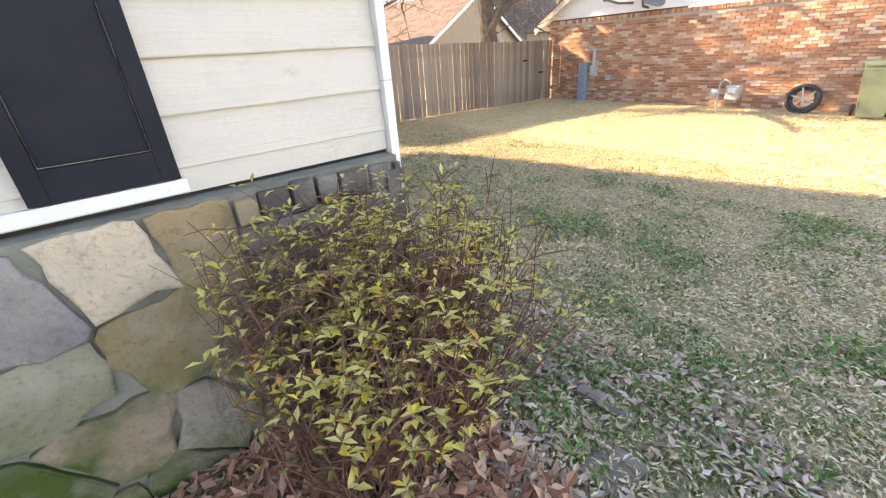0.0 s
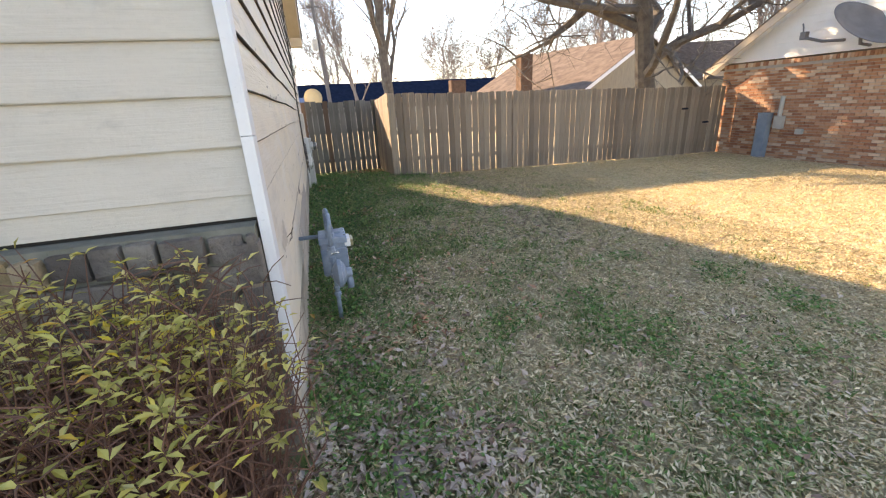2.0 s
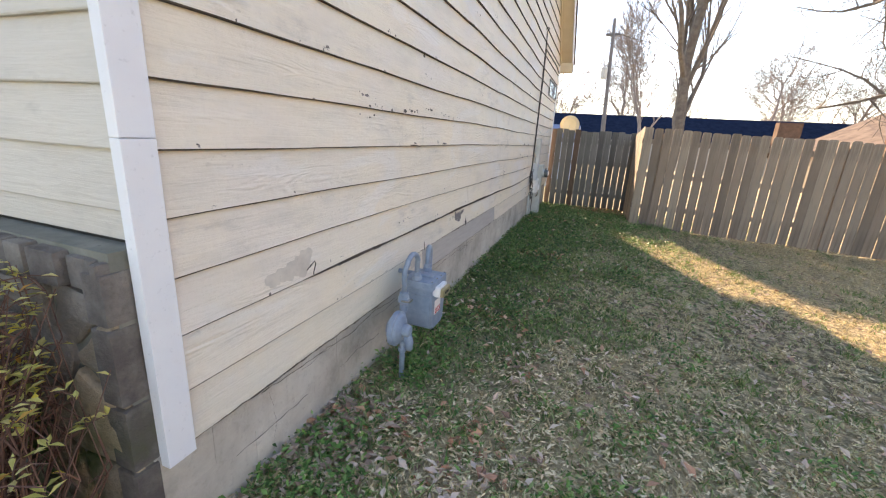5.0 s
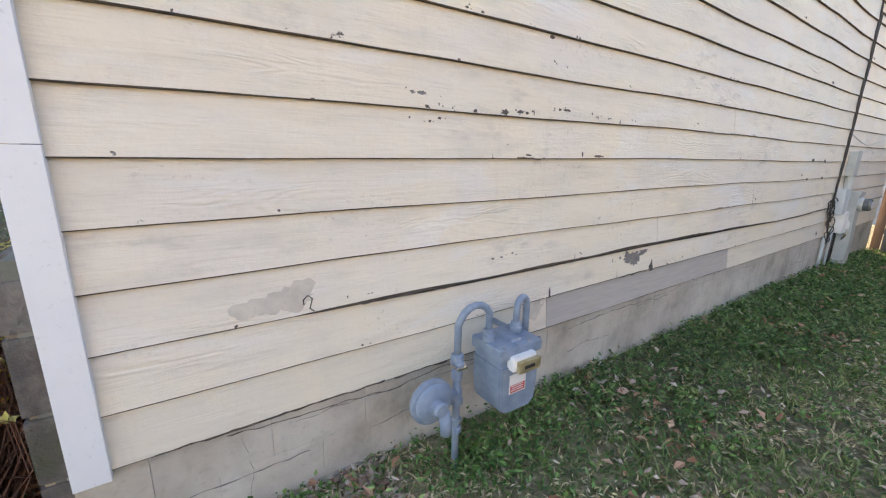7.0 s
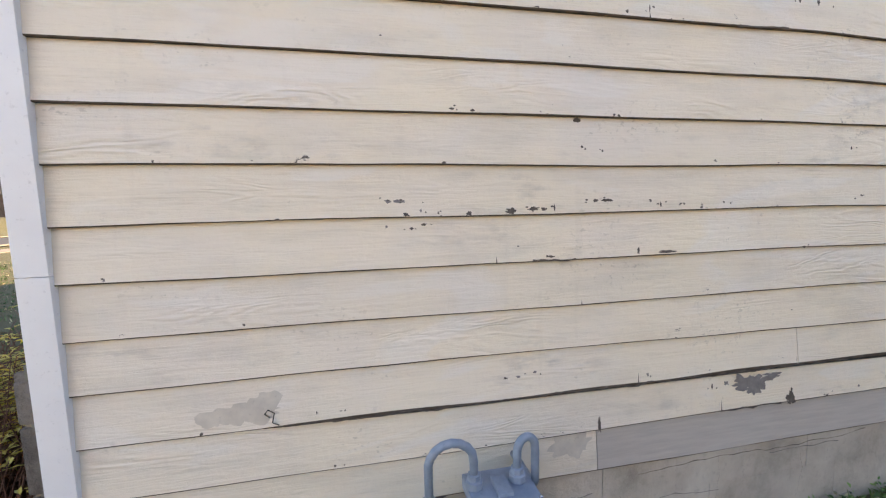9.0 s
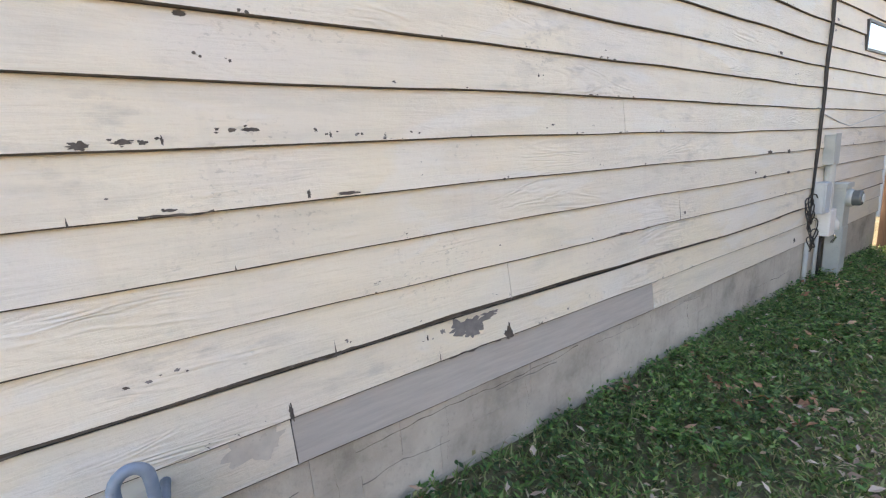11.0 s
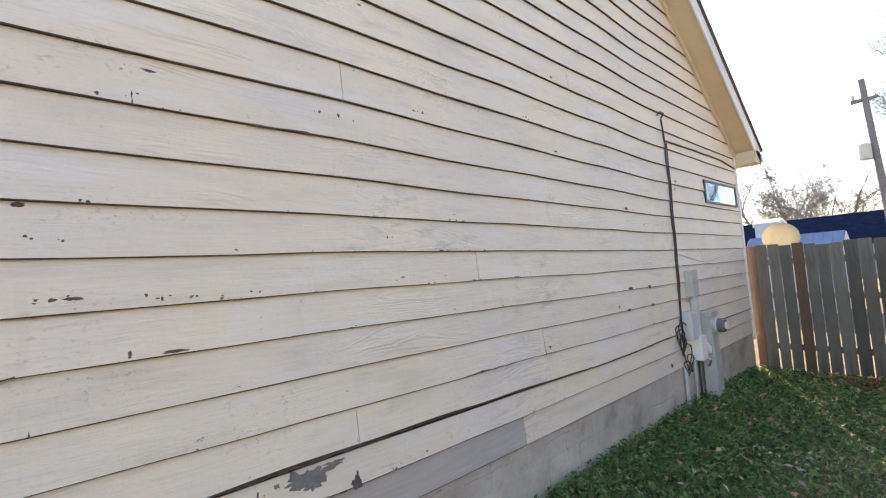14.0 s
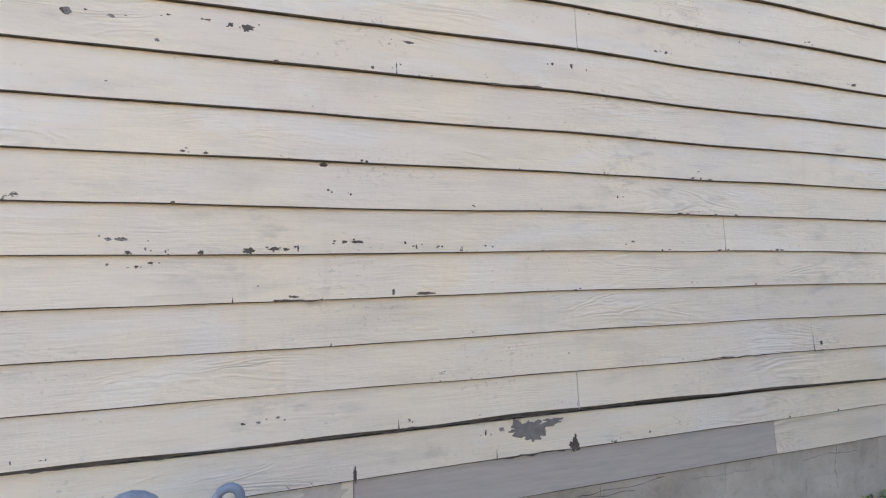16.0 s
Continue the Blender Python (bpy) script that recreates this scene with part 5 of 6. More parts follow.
part("regulator", lathe(bmesh.new(), [(0.04, -0.05), (0.11, -0.02), (0.11, 0.02), (0.04, 0.06)], Matrix.Translation((0, 0.42, 0.35)) @ pose(0, 0, 0, 0, -90, 0), 18), GREY_STEEL, ng)
tagged(ng, "pale grey gas meter against the brick wall", "gas meter")
# coiled hose reel leaning on the wall and wheeled bin
hose = empty("hose_coil", (NX - 0.5, 0.7, NZ + 0.02))
RUBBER = simple("dark_rubber", (0.03, 0.03, 0.033), (0.06, 0.06, 0.06), 10, 0.6)
for i, (rr, xx) in enumerate(((0.3, 0.0), (0.27, 0.045), (0.28, -0.045), (0.24, 0.0), (0.21, 0.03))):
    pts = [(xx + 0.12 * math.sin(a) * 0.5, rr * math.cos(a), 0.3 + rr * 0.95 * math.sin(a)) for a in (2 * math.pi * j / 28 for j in range(29))]
    part("coil", tube(bmesh.new(), pts, 0.026, 8), RUBBER, hose, "", True)
for a in (0.3, 1.35, 2.4):
    part("spoke", tube(bmesh.new(), [(0.0, -0.24 * math.cos(a), 0.3 - 0.24 * math.sin(a)), (0, 0.24 * math.cos(a), 0.3 + 0.24 * math.sin(a))], 0.018, 8), GREY_STEEL, hose)
tagged(hose, "dark hose coil on a pale-spoked reel by the brick wall", "hose reel")


def make_bin(name, at, mat, label, rz=0, s=1.0):
    b = empty(name, at)
    b.rotation_euler = (0, 0, radians(rz))
    bm = bmesh.new()
    rings = []
    for z, w, d in ((0.04, 0.2, 0.22), (0.5, 0.25, 0.28), (0.92, 0.29, 0.34), (0.96, 0.31, 0.36), (1.0, 0.31, 0.36)):
        rings.append([bm.verts.new((x * d * s, y * w * s, z * s)) for x, y in ((-1, -1), (1, -1), (1, 1), (-1, 1))])
    for a, c in zip(rings, rings[1:]):
        for i in range(4):
            bm.faces.new((a[i], a[(i + 1) % 4], c[(i + 1) % 4], c[i]))
    bm.faces.new(list(reversed(rings[0])))
    bm.faces.new(rings[-1])
    bmesh.ops.bevel(bm, geom=list(bm.edges), offset=0.02 * s, segments=2, affect="EDGES")
    part("bin_body", bm, mat, b)
    part("lid", boxed(-0.38 * s, 0.37 * s, -0.32 * s, 0.32 * s, 1.0 * s, 1.07 * s, 0.02 * s), mat, b)
    part("handle", tube(bmesh.new(), [(0.4 * s, -0.25 * s, 0.98 * s), (0.44 * s, -0.25 * s, 1.0 * s), (0.44 * s, 0.25 * s, 1.0 * s), (0.4 * s, 0.25 * s, 0.98 * s)], 0.018 * s, 8), mat, b)
    for yy in (-0.26, 0.26):
        part("wheel", lathe(bmesh.new(), [(0.03, -0.03), (0.12, -0.025), (0.12, 0.025), (0.03, 0.03)], Matrix.Translation((0.26 * s, yy * s, 0.12 * s)) @ pose(0, 0, 0, 90, 0, 0) @ Matrix.Scale(s, 4), 18), RUBBER, b)
    return tagged(b, label, "wheeled bin")


BIN_GREEN = simple("sage_green_plastic", (0.2, 0.25, 0.16), (0.26, 0.31, 0.2), 3, 0.5)
make_bin("wheeled_bin", (NX - 0.7, -0.45, NZ + 0.02), BIN_GREEN, "sage green wheeled bin with its lid shut", 10)

wire = obj("wire_stub", tube(bmesh.new(), [(0.02, 0.665, 0.87), (0.05, 0.655, 0.9), (0.06, 0.67, 0.92), (0.05, 0.69, 0.9), (0.045, 0.68, 0.86), (0.03, 0.7, 0.84)], 0.0024, 6), BLACK_CABLE, None, "", True)
tagged(wire, "curled stub of thin wire poking from the siding", "wire")

# ---- plants ----
def leaf_verts(verts, faces, p, d, up, ln, wd, fold=0.25):
    """A pointed leaf of four triangles, folded along the midrib."""
    side = d.cross(up)
    if side.length < 1e-5:
        side = d.orthogonal()
    side = side.normalized()
    nrm = side.cross(d).normalized()
    i = len(verts)
    verts += [tuple(p), tuple(p + d * ln * 0.5 + side * wd * 0.5 + nrm * wd * fold), tuple(p + d * ln - nrm * ln * 0.1),
              tuple(p + d * ln * 0.5 - side * wd * 0.5 + nrm * wd * fold), tuple(p + d * ln * 0.5)]
    faces += [(i, i + 1, i + 4), (i + 1, i + 2, i + 4), (i + 2, i + 3, i + 4), (i + 3, i, i + 4)]


def make_bush():
    rg = random.Random(77)
    b = empty("bush", (-0.45, -0.56, 0.0))
    stems = bmesh.new()
    lv, lf = [], []
    ox, oy = b.location.x, b.location.y

    def fits(q):
        return q.x > -0.4 - 0.2 * rg.random() and q.y + oy < -0.17 and q.x + ox < (0.02 if q.y + oy > -0.35 else 0.17)

    for i in range(720):
        bx, by = rg.uniform(-0.38, 0.44), rg.uniform(-0.3, 0.22)
        top = rg.uniform(0.62, 1.0) * (1.17 - 0.55 * max(0.0, -bx - 0.25) - 0.5 * max(0.0, -by - 0.12))
        lean = Vector((bx * 0.22 + rg.gauss(0, 0.1), by * 0.5 + rg.gauss(0, 0.15), 1.0)).normalized()
        pts = [Vector((bx * 0.8, by * 0.75, 0.0))]
        d = lean.copy()
        n = 6
        for j in range(n):
            d = (d + Vector((rg.gauss(0, 0.13), rg.gauss(0, 0.13), 0.03))).normalized()
            q = pts[-1] + d * top / n
            if not fits(q):
                q.x, q.y = pts[-1].x - 0.01, pts[-1].y - 0.01
            pts.append(q)
        tube(stems, pts, [0.0045 * (1 - 0.12 * j) for j in range(len(pts))], 4, False)
        for s in range(5):
            k = rg.randint(2, n)
            a = pts[k]
            dd = Vector((rg.gauss(0, 1), rg.gauss(0, 1), rg.uniform(-0.1, 0.9))).normalized()
            e = a + dd * rg.uniform(0.07, 0.17)
            if not fits(e):
                continue
            tube(stems, [a, a.lerp(e, 0.5) + Vector((0, 0, 0.01)), e], [0.0024, 0.002, 0.0012], 3, False)
            clump = max(0.0, min(1.0, 0.72 + 2.4 * noise.noise((e.x * 4.2, e.y * 4.2, e.z * 4.2)) - 0.7 * max(0.0, e.x)))
            outer = max(abs(e.x) / 0.6, -e.y / 0.5, e.z / 0.85)
            for t in range(rg.randint(1, 4)):
                if rg.random() < 0.65 * clump * min(0.95, 0.04 + 1.5 * max(0.0, outer - 0.55)):
                    w = Vector((rg.gauss(0, 1), rg.gauss(0, 1), rg.uniform(-0.1, 0.9))).normalized()
                    big = 1.35 if e.z < 0.6 and e.y < -0.2 else 1.0
                    leaf_verts(lv, lf, e, w, Vector((0, 0, 1)), big * rg.uniform(0.026, 0.05), big * rg.uniform(0.012, 0.02))
        tip = pts[-1]
        clump = 0.8 + 2.2 * noise.noise((tip.x * 4.2, tip.y * 4.2, tip.z * 4.2)) - 0.9 * max(0.0, tip.x)
        whorl, a0 = (rg.randint(4, 7) if rg.random() < 0.9 * clump else 1), rg.uniform(0, 6.28)
        for t in range(whorl):
            a = a0 + 6.28 * t / whorl + rg.gauss(0, 0.2)
            w = Vector((math.cos(a), math.sin(a), rg.uniform(0.0, 0.5))).normalized()
            if fits(tip + w * 0.06):
                leaf_verts(lv, lf, tip - Vector((0, 0, rg.uniform(0, 0.03))), w, Vector((0, 0, 1)), rg.uniform(0.03, 0.054), rg.uniform(0.012, 0.019))
    part("stem_tangle", stems, TWIG, b, "tangle of bare red-brown stems")
    o = pymesh("foliage", lv, lf, BUSH_LEAF, b, "sparse yellow-green leaves")
    return tagged(b, "untidy half-bare shrub with yellow-green leaves", "shrub")


make_bush()


def make_tree(name, at, height, r0, seed, label, mat, levels=4, spread=0.62, fine=5, kids=(7, 6, 5, 5), trunk=0.32, lean=(0, 0), twig_r=0.006, lift=0.12):
    """A bare tree: tapered trunk, limbs, branches and twigs."""
    rg = random.Random(seed)
    t = empty(name, at)
    wood, twigs = bmesh.new(), bmesh.new()
    tv, tf = [], []

    def limb(p, d, ln, r, lev):
        n = 7 if lev == 0 else (2 if lev == levels else (4 if lev > 2 else 5))
        pts, rad = [p], [r]
        for j in range(n):
            wob = 0.09 if lev == 0 else 0.2
            d = (d + Vector((rg.gauss(0, wob), rg.gauss(0, wob), rg.gauss(0.05 if lev else 0.0, wob * 0.5)))).normalized()
            pts.append(pts[-1] + d * ln / n)
            rad.append(max(0.003, r * (1 - (0.55 if lev == 0 else 0.78) * (j + 1) / n)))
        if lev <= 2:
            tube(wood, pts, rad, 10 if lev == 0 else (6 if lev == 1 else 4), False)
        else:
            for a, c, ra, rc in zip(pts, pts[1:], rad, rad[1:]):
                dd = (c - a).normalized()
                s1 = dd.orthogonal().normalized()
                s2 = dd.cross(s1)
                i = len(tv)
                for q, rr in ((a, max(ra, twig_r * 0.6)), (c, max(rc, twig_r * 0.5))):
                    for ang in (0, 2.09, 4.19):
                        tv.append(tuple(q + (s1 * math.cos(ang) + s2 * math.sin(ang)) * rr))
                for s in range(3):
                    tf.append((i + s, i + (s + 1) % 3, i + 3 + (s + 1) % 3, i + 3 + s))
        if lev >= levels:
            return
        for c in range(kids[lev]):
            f = (trunk + (1 - trunk) * (c + rg.random()) / kids[lev]) if lev == 0 else 0.2 + 0.8 * (c + rg.random()) / kids[lev]
            x = f * n
            j = min(n - 1, int(x))
            q = pts[j].lerp(pts[j + 1], x - j)
            rr = rad[j] * rg.uniform(0.45, 0.68)
            base = (pts[j + 1] - pts[j]).normalized()
            side = base.orthogonal()
            side.rotate(Matrix.Rotation(rg.uniform(0, 6.28), 3, base))
            dd = (base * (1 - spread) + side.normalized() * spread + Vector((0, 0, lift))).normalized()
            limb(q, dd, ln * rg.uniform(0.42, 0.66) * (1.15 - 0.45 * f), rr, lev + 1)

    limb(Vector((0, 0, -0.2)), Vector((lean[0], lean[1], 1)).normalized(), height, r0, 0)
    part("trunk", wood, mat, t)
    pymesh("crown", tv, tf, mat, t)
    return tagged(t, label, "tree")


make_tree("tree", (10.6, 9.6, -0.4), 9.5, 0.33, 5, "large bare tree with many fine twigs behind the fence", BARK, 5, 0.74, kids=(15, 7, 6, 5, 3), trunk=0.24, twig_r=0.008, lift=0.02)
make_tree("tree", (4.0, 19.8, 0.0), 12.0, 0.27, 14, "tall bare tree with upswept limbs beyond the fence", BARK, 4, 0.3, kids=(14, 8, 6, 5), trunk=0.14, twig_r=0.013)
make_tree("tree", (3.3, 23.5, 0.0), 7.0, 0.1, 12, "slim bare tree beyond the fence", BARK_HAZED, 4, 0.24, kids=(12, 7, 6, 5), trunk=0.12, twig_r=0.013)
far_label = "distant bare winter tree on the skyline"
FAR_TREES = ((2.5, 48, 9, 21), (20, 60, 10, 22), (24, 55, 9, 23), (-5, 60, 8, 24), (17, 50, 9, 25), (30, 48, 13, 26), (26, 30, 12, 27), (-10, 75, 9, 28), (34, 24, 13, 29), (12, 70, 8, 30), (21, 27, 11, 31), (29, 21, 12, 32), (-10.5, 58, 9, 33), (-7.5, 57, 8.5, 34), (-4.5, 58, 7.5, 35))
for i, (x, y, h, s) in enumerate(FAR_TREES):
    tagged(make_tree("tree", (x, y, -0.3), h, 0.2, s, far_label, BARK_HAZED, 4, 0.55, kids=(13, 7, 6, 5), trunk=0.12, twig_r=0.022), group="distant trees")
# tree and evergreen of the front yard, across the street side
make_tree("tree", (-9.0, -8.6, 0.0), 9.0, 0.26, 41, "bare yard tree with drooping twigs", BARK, 5, 0.75, kids=(13, 7, 6, 5, 3), trunk=0.25, twig_r=0.015, lift=0.0)
make_tree("tree", (-70, -36, 1.0), 13.0, 0.3, 43, "bare tree behind the houses over the street", BARK_HAZED, 4, 0.55, kids=(9, 6, 5, 4), trunk=0.2, twig_r=0.05)
make_tree("tree", (-62, -44, 1.0), 14.0, 0.3, 44, "bare tree behind the houses over the street", BARK_HAZED, 4, 0.55, kids=(9, 6, 5, 4), trunk=0.2, twig_r=0.05)


def make_evergreen(at, h, r, seed, label, n=2600, low=0.12):
    rg = random.Random(seed)
    t = empty("evergreen_tree", at)
    part("trunk", tube(bmesh.new(), [(0, 0, -0.2), (0.05, 0, h * 0.5), (0, 0, h * 0.92)], [r * 0.08, r * 0.06, 0.02], 8), BARK, t)
    v, f = [], []
    for i in range(n):
        z = rg.uniform(low, 1.0)
        q = (z - low) / (1 - low) if low > 0.2 else z
        rr = r * math.sqrt(max(0.02, 1 - (2 * q - 1.0) ** 2)) * 1.2 * (0.65 + 0.5 * noise.noise((rg.random() * 3, z * 5, seed)))
        a = rg.uniform(0, 6.28)
        q = rr * math.sqrt(rg.uniform(0.35, 1))
        p = Vector((q * math.cos(a), q * math.sin(a), z * h + rg.gauss(0, 0.15)))
        d = Vector((math.cos(a), math.sin(a), rg.uniform(-0.5, 0.6))).normalized()
        leaf_verts(v, f, p, d, Vector((0, 0, 1)), h * 0.055, h * 0.03)
    pymesh("crown", v, f, EVERGREEN, t)
    return tagged(t, label, "tree")


make_evergreen((-16.9, -7.1, 0.0), 9.4, 1.1, 3, "dark evergreen tree in the front yard", 5000, 0.37)
make_evergreen((-2.0, 60, -0.5), 5.2, 3.0, 6, "distant dark evergreen on the skyline")
make_evergreen((20.5, 52, -0.5), 4.6, 2.6, 8, "distant dark evergreen on the skyline")

# ---- things behind the fence ----
disc = empty("satellite_dish", (0.38, 10.35, 0))
CREAM_DISC = simple("cream_fibreglass", (0.66, 0.54, 0.32), (0.74, 0.62, 0.4), 3, 0.6)
part("dish", lathe(bmesh.new(), [(0.03, -0.05), (0.12, -0.035), (0.23, 0.0), (0.235, 0.01), (0.12, -0.025), (0.03, -0.04)], Matrix.Translation((0, 0, 1.86)) @ pose(0, 0, 0, 82, 0, 6), 30), CREAM_DISC, disc, "", True)
part("pole", tube(bmesh.new(), [(0, 0.06, -0.3), (0, 0.06, 1.85)], 0.025, 8), GREY_STEEL, disc)
tagged(disc, "cream round dish on a pole behind the old fence", "satellite dish")

pole = empty("utility_pole", (1.25, 18.0, 0))
POLE_WOOD = simple("grey_pole_wood", (0.13, 0.13, 0.14), (0.19, 0.19, 0.2), 3, 0.9)
part("post", tube(bmesh.new(), [(0, 0, -0.3), (-0.3, 0, 6.1)], [0.1, 0.065], 10), POLE_WOOD, pole)
part("transformer", lathe(bmesh.new(), [(0.07, 0), (0.13, 0.03), (0.13, 0.42), (0.07, 0.46)], Matrix.Translation((-0.4, -0.08, 3.9)), 14), GREY_STEEL, pole, "grey transformer can")
part("crossarm", boxed(-0.55, -0.02, -0.04, 0.04, 5.5, 5.58, 0.01, None), POLE_WOOD, pole)
part("insulator", tube(bmesh.new(), [(-0.5, 0, 5.58), (-0.5, 0, 5.72)], 0.035, 8), GREY_STEEL, pole)
tagged(pole, "leaning wooden utility pole with a transformer", "utility pole")
pole2 = empty("utility_pole", (4.0, 52.0, 0))
part("post", tube(bmesh.new(), [(0, 0, -0.3), (0, 0, 7.0)], [0.14, 0.1], 8), POLE_WOOD, pole2)
tagged(pole2, "distant thin wooden utility pole", "utility pole")
for a, b, lab in (((0.98, 18, 5.6), (30, 60, 8.2), "overhead wire"), ((0.98, 18, 5.5), (-40, 34, 8.5), "overhead wire")):
    pts = [(a[0] + (b[0] - a[0]) * s, a[1] + (b[1] - a[1]) * s, a[2] + (b[2] - a[2]) * s - 2.0 * s * (1 - s)) for s in (i / 16 for i in range(17))]
    tagged(obj("overhead_wire", tube(bmesh.new(), pts, 0.012, 4), BLACK_CABLE), "thin black overhead wire from the pole", "wire")


def gable_house(name, a, b, half, z_ridge, z_eave, wall_mat, roof_mat, label, over=0.35):
    """A plain gabled house; its ridge runs from a to b in plan."""
    h = empty(name, (a[0], a[1], 0))
    ax, bx = Vector((a[0], a[1], 0)), Vector((b[0], b[1], 0))
    u = (bx - ax).normalized()
    w = Vector((-u.y, u.x, 0))
    L = (bx - ax).length
    org = Vector((a[0], a[1], 0))

    def pt(s, t, z):
        return tuple(u * s + w * t + Vector((0, 0, z)))

    bm = bmesh.new()
    prof = [(-half, -0.5), (half, -0.5), (half, z_eave), (0, z_ridge - 0.05), (-half, z_eave)]
    f0 = [bm.verts.new(pt(0, t, z)) for t, z in prof]
    f1 = [bm.verts.new(pt(L, t, z)) for t, z in prof]
    bm.faces.new(f0)
    bm.faces.new(list(reversed(f1)))
    for i in range(5):
        bm.faces.new((f0[i], f1[i], f1[(i + 1) % 5], f0[(i + 1) % 5]))
    bmesh.ops.recalc_face_normals(bm, faces=bm.faces)
    part("wall", bm, wall_mat, h)
    sl = (z_ridge - z_eave) / half
    for s in (1, -1):
        bm = bmesh.new()
        vs = [bm.verts.new(pt(x, s * t, z_ridge - sl * t + dz)) for x in (-over, L + over) for t in (0, half + over) for dz in (0, 0.09)]
        for q in ((0, 1, 3, 2), (4, 6, 7, 5), (0, 4, 5, 1), (2, 3, 7, 6), (0, 2, 6, 4), (1, 5, 7, 3)):
            bm.faces.new([vs[i] for i in q])
        bmesh.ops.recalc_face_normals(bm, faces=bm.faces)
        part("roof", bm, roof_mat, h)
        for x in (-over - 0.02, L + over):
            bm = bmesh.new()
            vs = [bm.verts.new(pt(xx, s * t, z_ridge - sl * t + dz)) for xx in (x, x + 0.02) for t in (0, half + over) for dz in (-0.12, 0.06)]
            for q in ((0, 1, 3, 2), (4, 6, 7, 5), (0, 4, 5, 1), (2, 3, 7, 6), (0, 2, 6, 4), (1, 5, 7, 3)):
                bm.faces.new([vs[i] for i in q])
            bmesh.ops.recalc_face_normals(bm, faces=bm.faces)
            part("rake_board", bm, WHITE, h)
    tagged(h, label, "house")
    return h, pt


TAN_WALL = simple("tan_boarding", (0.26, 0.21, 0.16), (0.32, 0.27, 0.2), 3, 0.8, stretch=(6, 6, 1))
h, pt = gable_house("house", (17.6, 17.9), (15.4, 26.6), 5.0, 4.3, 1.75, TAN_WALL, BROWN_SHINGLE, "tan house with a brown shingled gable roof")
bm = boxed(-0.34, 0.34, -0.3, 0.3, 1.0, 3.8, 0.02)
c = part("chimney", bm, BRICK_FAR, h, "red brick chimney")
c.location = Vector((11.6 - 17.6, 20.0 - 17.9, 0))
NAVY = simple("dark_blue_metal_roof", (0.008, 0.015, 0.032), (0.014, 0.024, 0.048), 3, 0.85)
h, pt = gable_house("house", (-14, 41), (20, 40), 3.0, 3.72, 1.9, MORTAR, NAVY, "long low house with a dark blue roof")
c = part("chimney", boxed(-0.7, 0.7, -0.4, 0.4, 1.0, 3.5, 0.02), BRICK_FAR, h, "squat brick chimney")
c.location = Vector(pt(27.6, -3.6, 0))
part("vent", boxed(21.5, 21.8, -0.2, 0.1, 3.4, 3.95, 0.02), NAVY, h)
NAVY.node_tree.nodes["Principled BSDF"].inputs["Specular IOR Level"].default_value = 0.02
SHED_ROOF = simple("ribbed_blue_metal", (0.1, 0.16, 0.28), (0.14, 0.21, 0.34), 3, 0.45)
SHED_BLUE = simple("pale_blue_metal", (0.35, 0.45, 0.58), (0.45, 0.55, 0.66), 4, 0.5)
h, pt = gable_house("shed", (-1.9, 18.4), (0.1, 18.4), 0.8, 2.02, 1.55, SHED_BLUE, SHED_ROOF, "low garden shed with a ribbed blue metal roof", 0.12)
for i in range(11):
    s = -0.1 + i * 0.22
    rib = part("roof_rib", tube(bmesh.new(), [pt(s, -0.02, 2.108), pt(s, -0.9, 1.59)], 0.007, 4), SHED_ROOF, h)
h, pt = gable_house("shed", (-4.45, 30), (-3.45, 30), 0.8, 3.3, 3.1, SHED_BLUE, SHED_BLUE, "tall narrow pale blue metal shed", 0.05)
h, pt = gable_house("house", (24, 30), (40, 26), 5.0, 5.2, 2.4, TAN_WALL, SHINGLE, "dark-roofed house behind the trees")

# ---- across the street at the front ----
ASPHALT = simple("grey_asphalt", (0.045, 0.045, 0.047), (0.065, 0.064, 0.062), 3, 0.9, bump=0.3)
CONC = simple("worn_concrete", (0.2, 0.165, 0.125), (0.28, 0.235, 0.18), 2, 0.9)


def strip(name, p, q, half, z, mat, label, cat):
    """A long flat strip of paving, 60 mm thick."""
    a, b = Vector((*p, 0)), Vector((*q, 0))
    u = (b - a).normalized()
    w = Vector((-u.y, u.x, 0)) * half
    bm = bmesh.new()
    lo = [bm.verts.new(v + Vector((0, 0, z - 0.06))) for v in (a - w, b - w, b + w, a + w)]
    hi = [bm.verts.new(v + Vector((0, 0, z))) for v in (a - w, b - w, b + w, a + w)]
    bm.faces.new(hi)
    bm.faces.new(list(reversed(lo)))
    for i in range(4):
        bm.faces.new((lo[i], lo[(i + 1) % 4], hi[(i + 1) % 4], hi[i]))
    return tagged(obj(name, bm, mat), label, cat, kind="structure")


strip("road", (-120, -21.5), (60, -21.5), 3.6, 0.02, ASPHALT, "grey asphalt residential street", "road")
strip("pavement", (-120, -15.4), (60, -15.4), 0.7, 0.03, CONC, "tan worn concrete pavement before the street", "pavement")
for s in (-1, 1):
    strip("kerb", (-120, -21.5 + s * 3.75), (60, -21.5 + s * 3.75), 0.15, 0.12, CONC, "worn tan concrete kerb along the street", "kerb")
h, pt = gable_house("house", (-55, -32.5), (-55.5, -45), 3.7, 7.7, 4.2, BRICK_FAR, SHINGLE, "brick house with a dark roof and white gable trim")
for t in (-0.9, 0.9):
    o = part("window", boxed(-0.55, 0.55, -0.06, 0.06, 1.7, 3.6, 0.01), WHITE, h, "white framed window")
    o.location = Vector(pt(-0.03, t, 0))
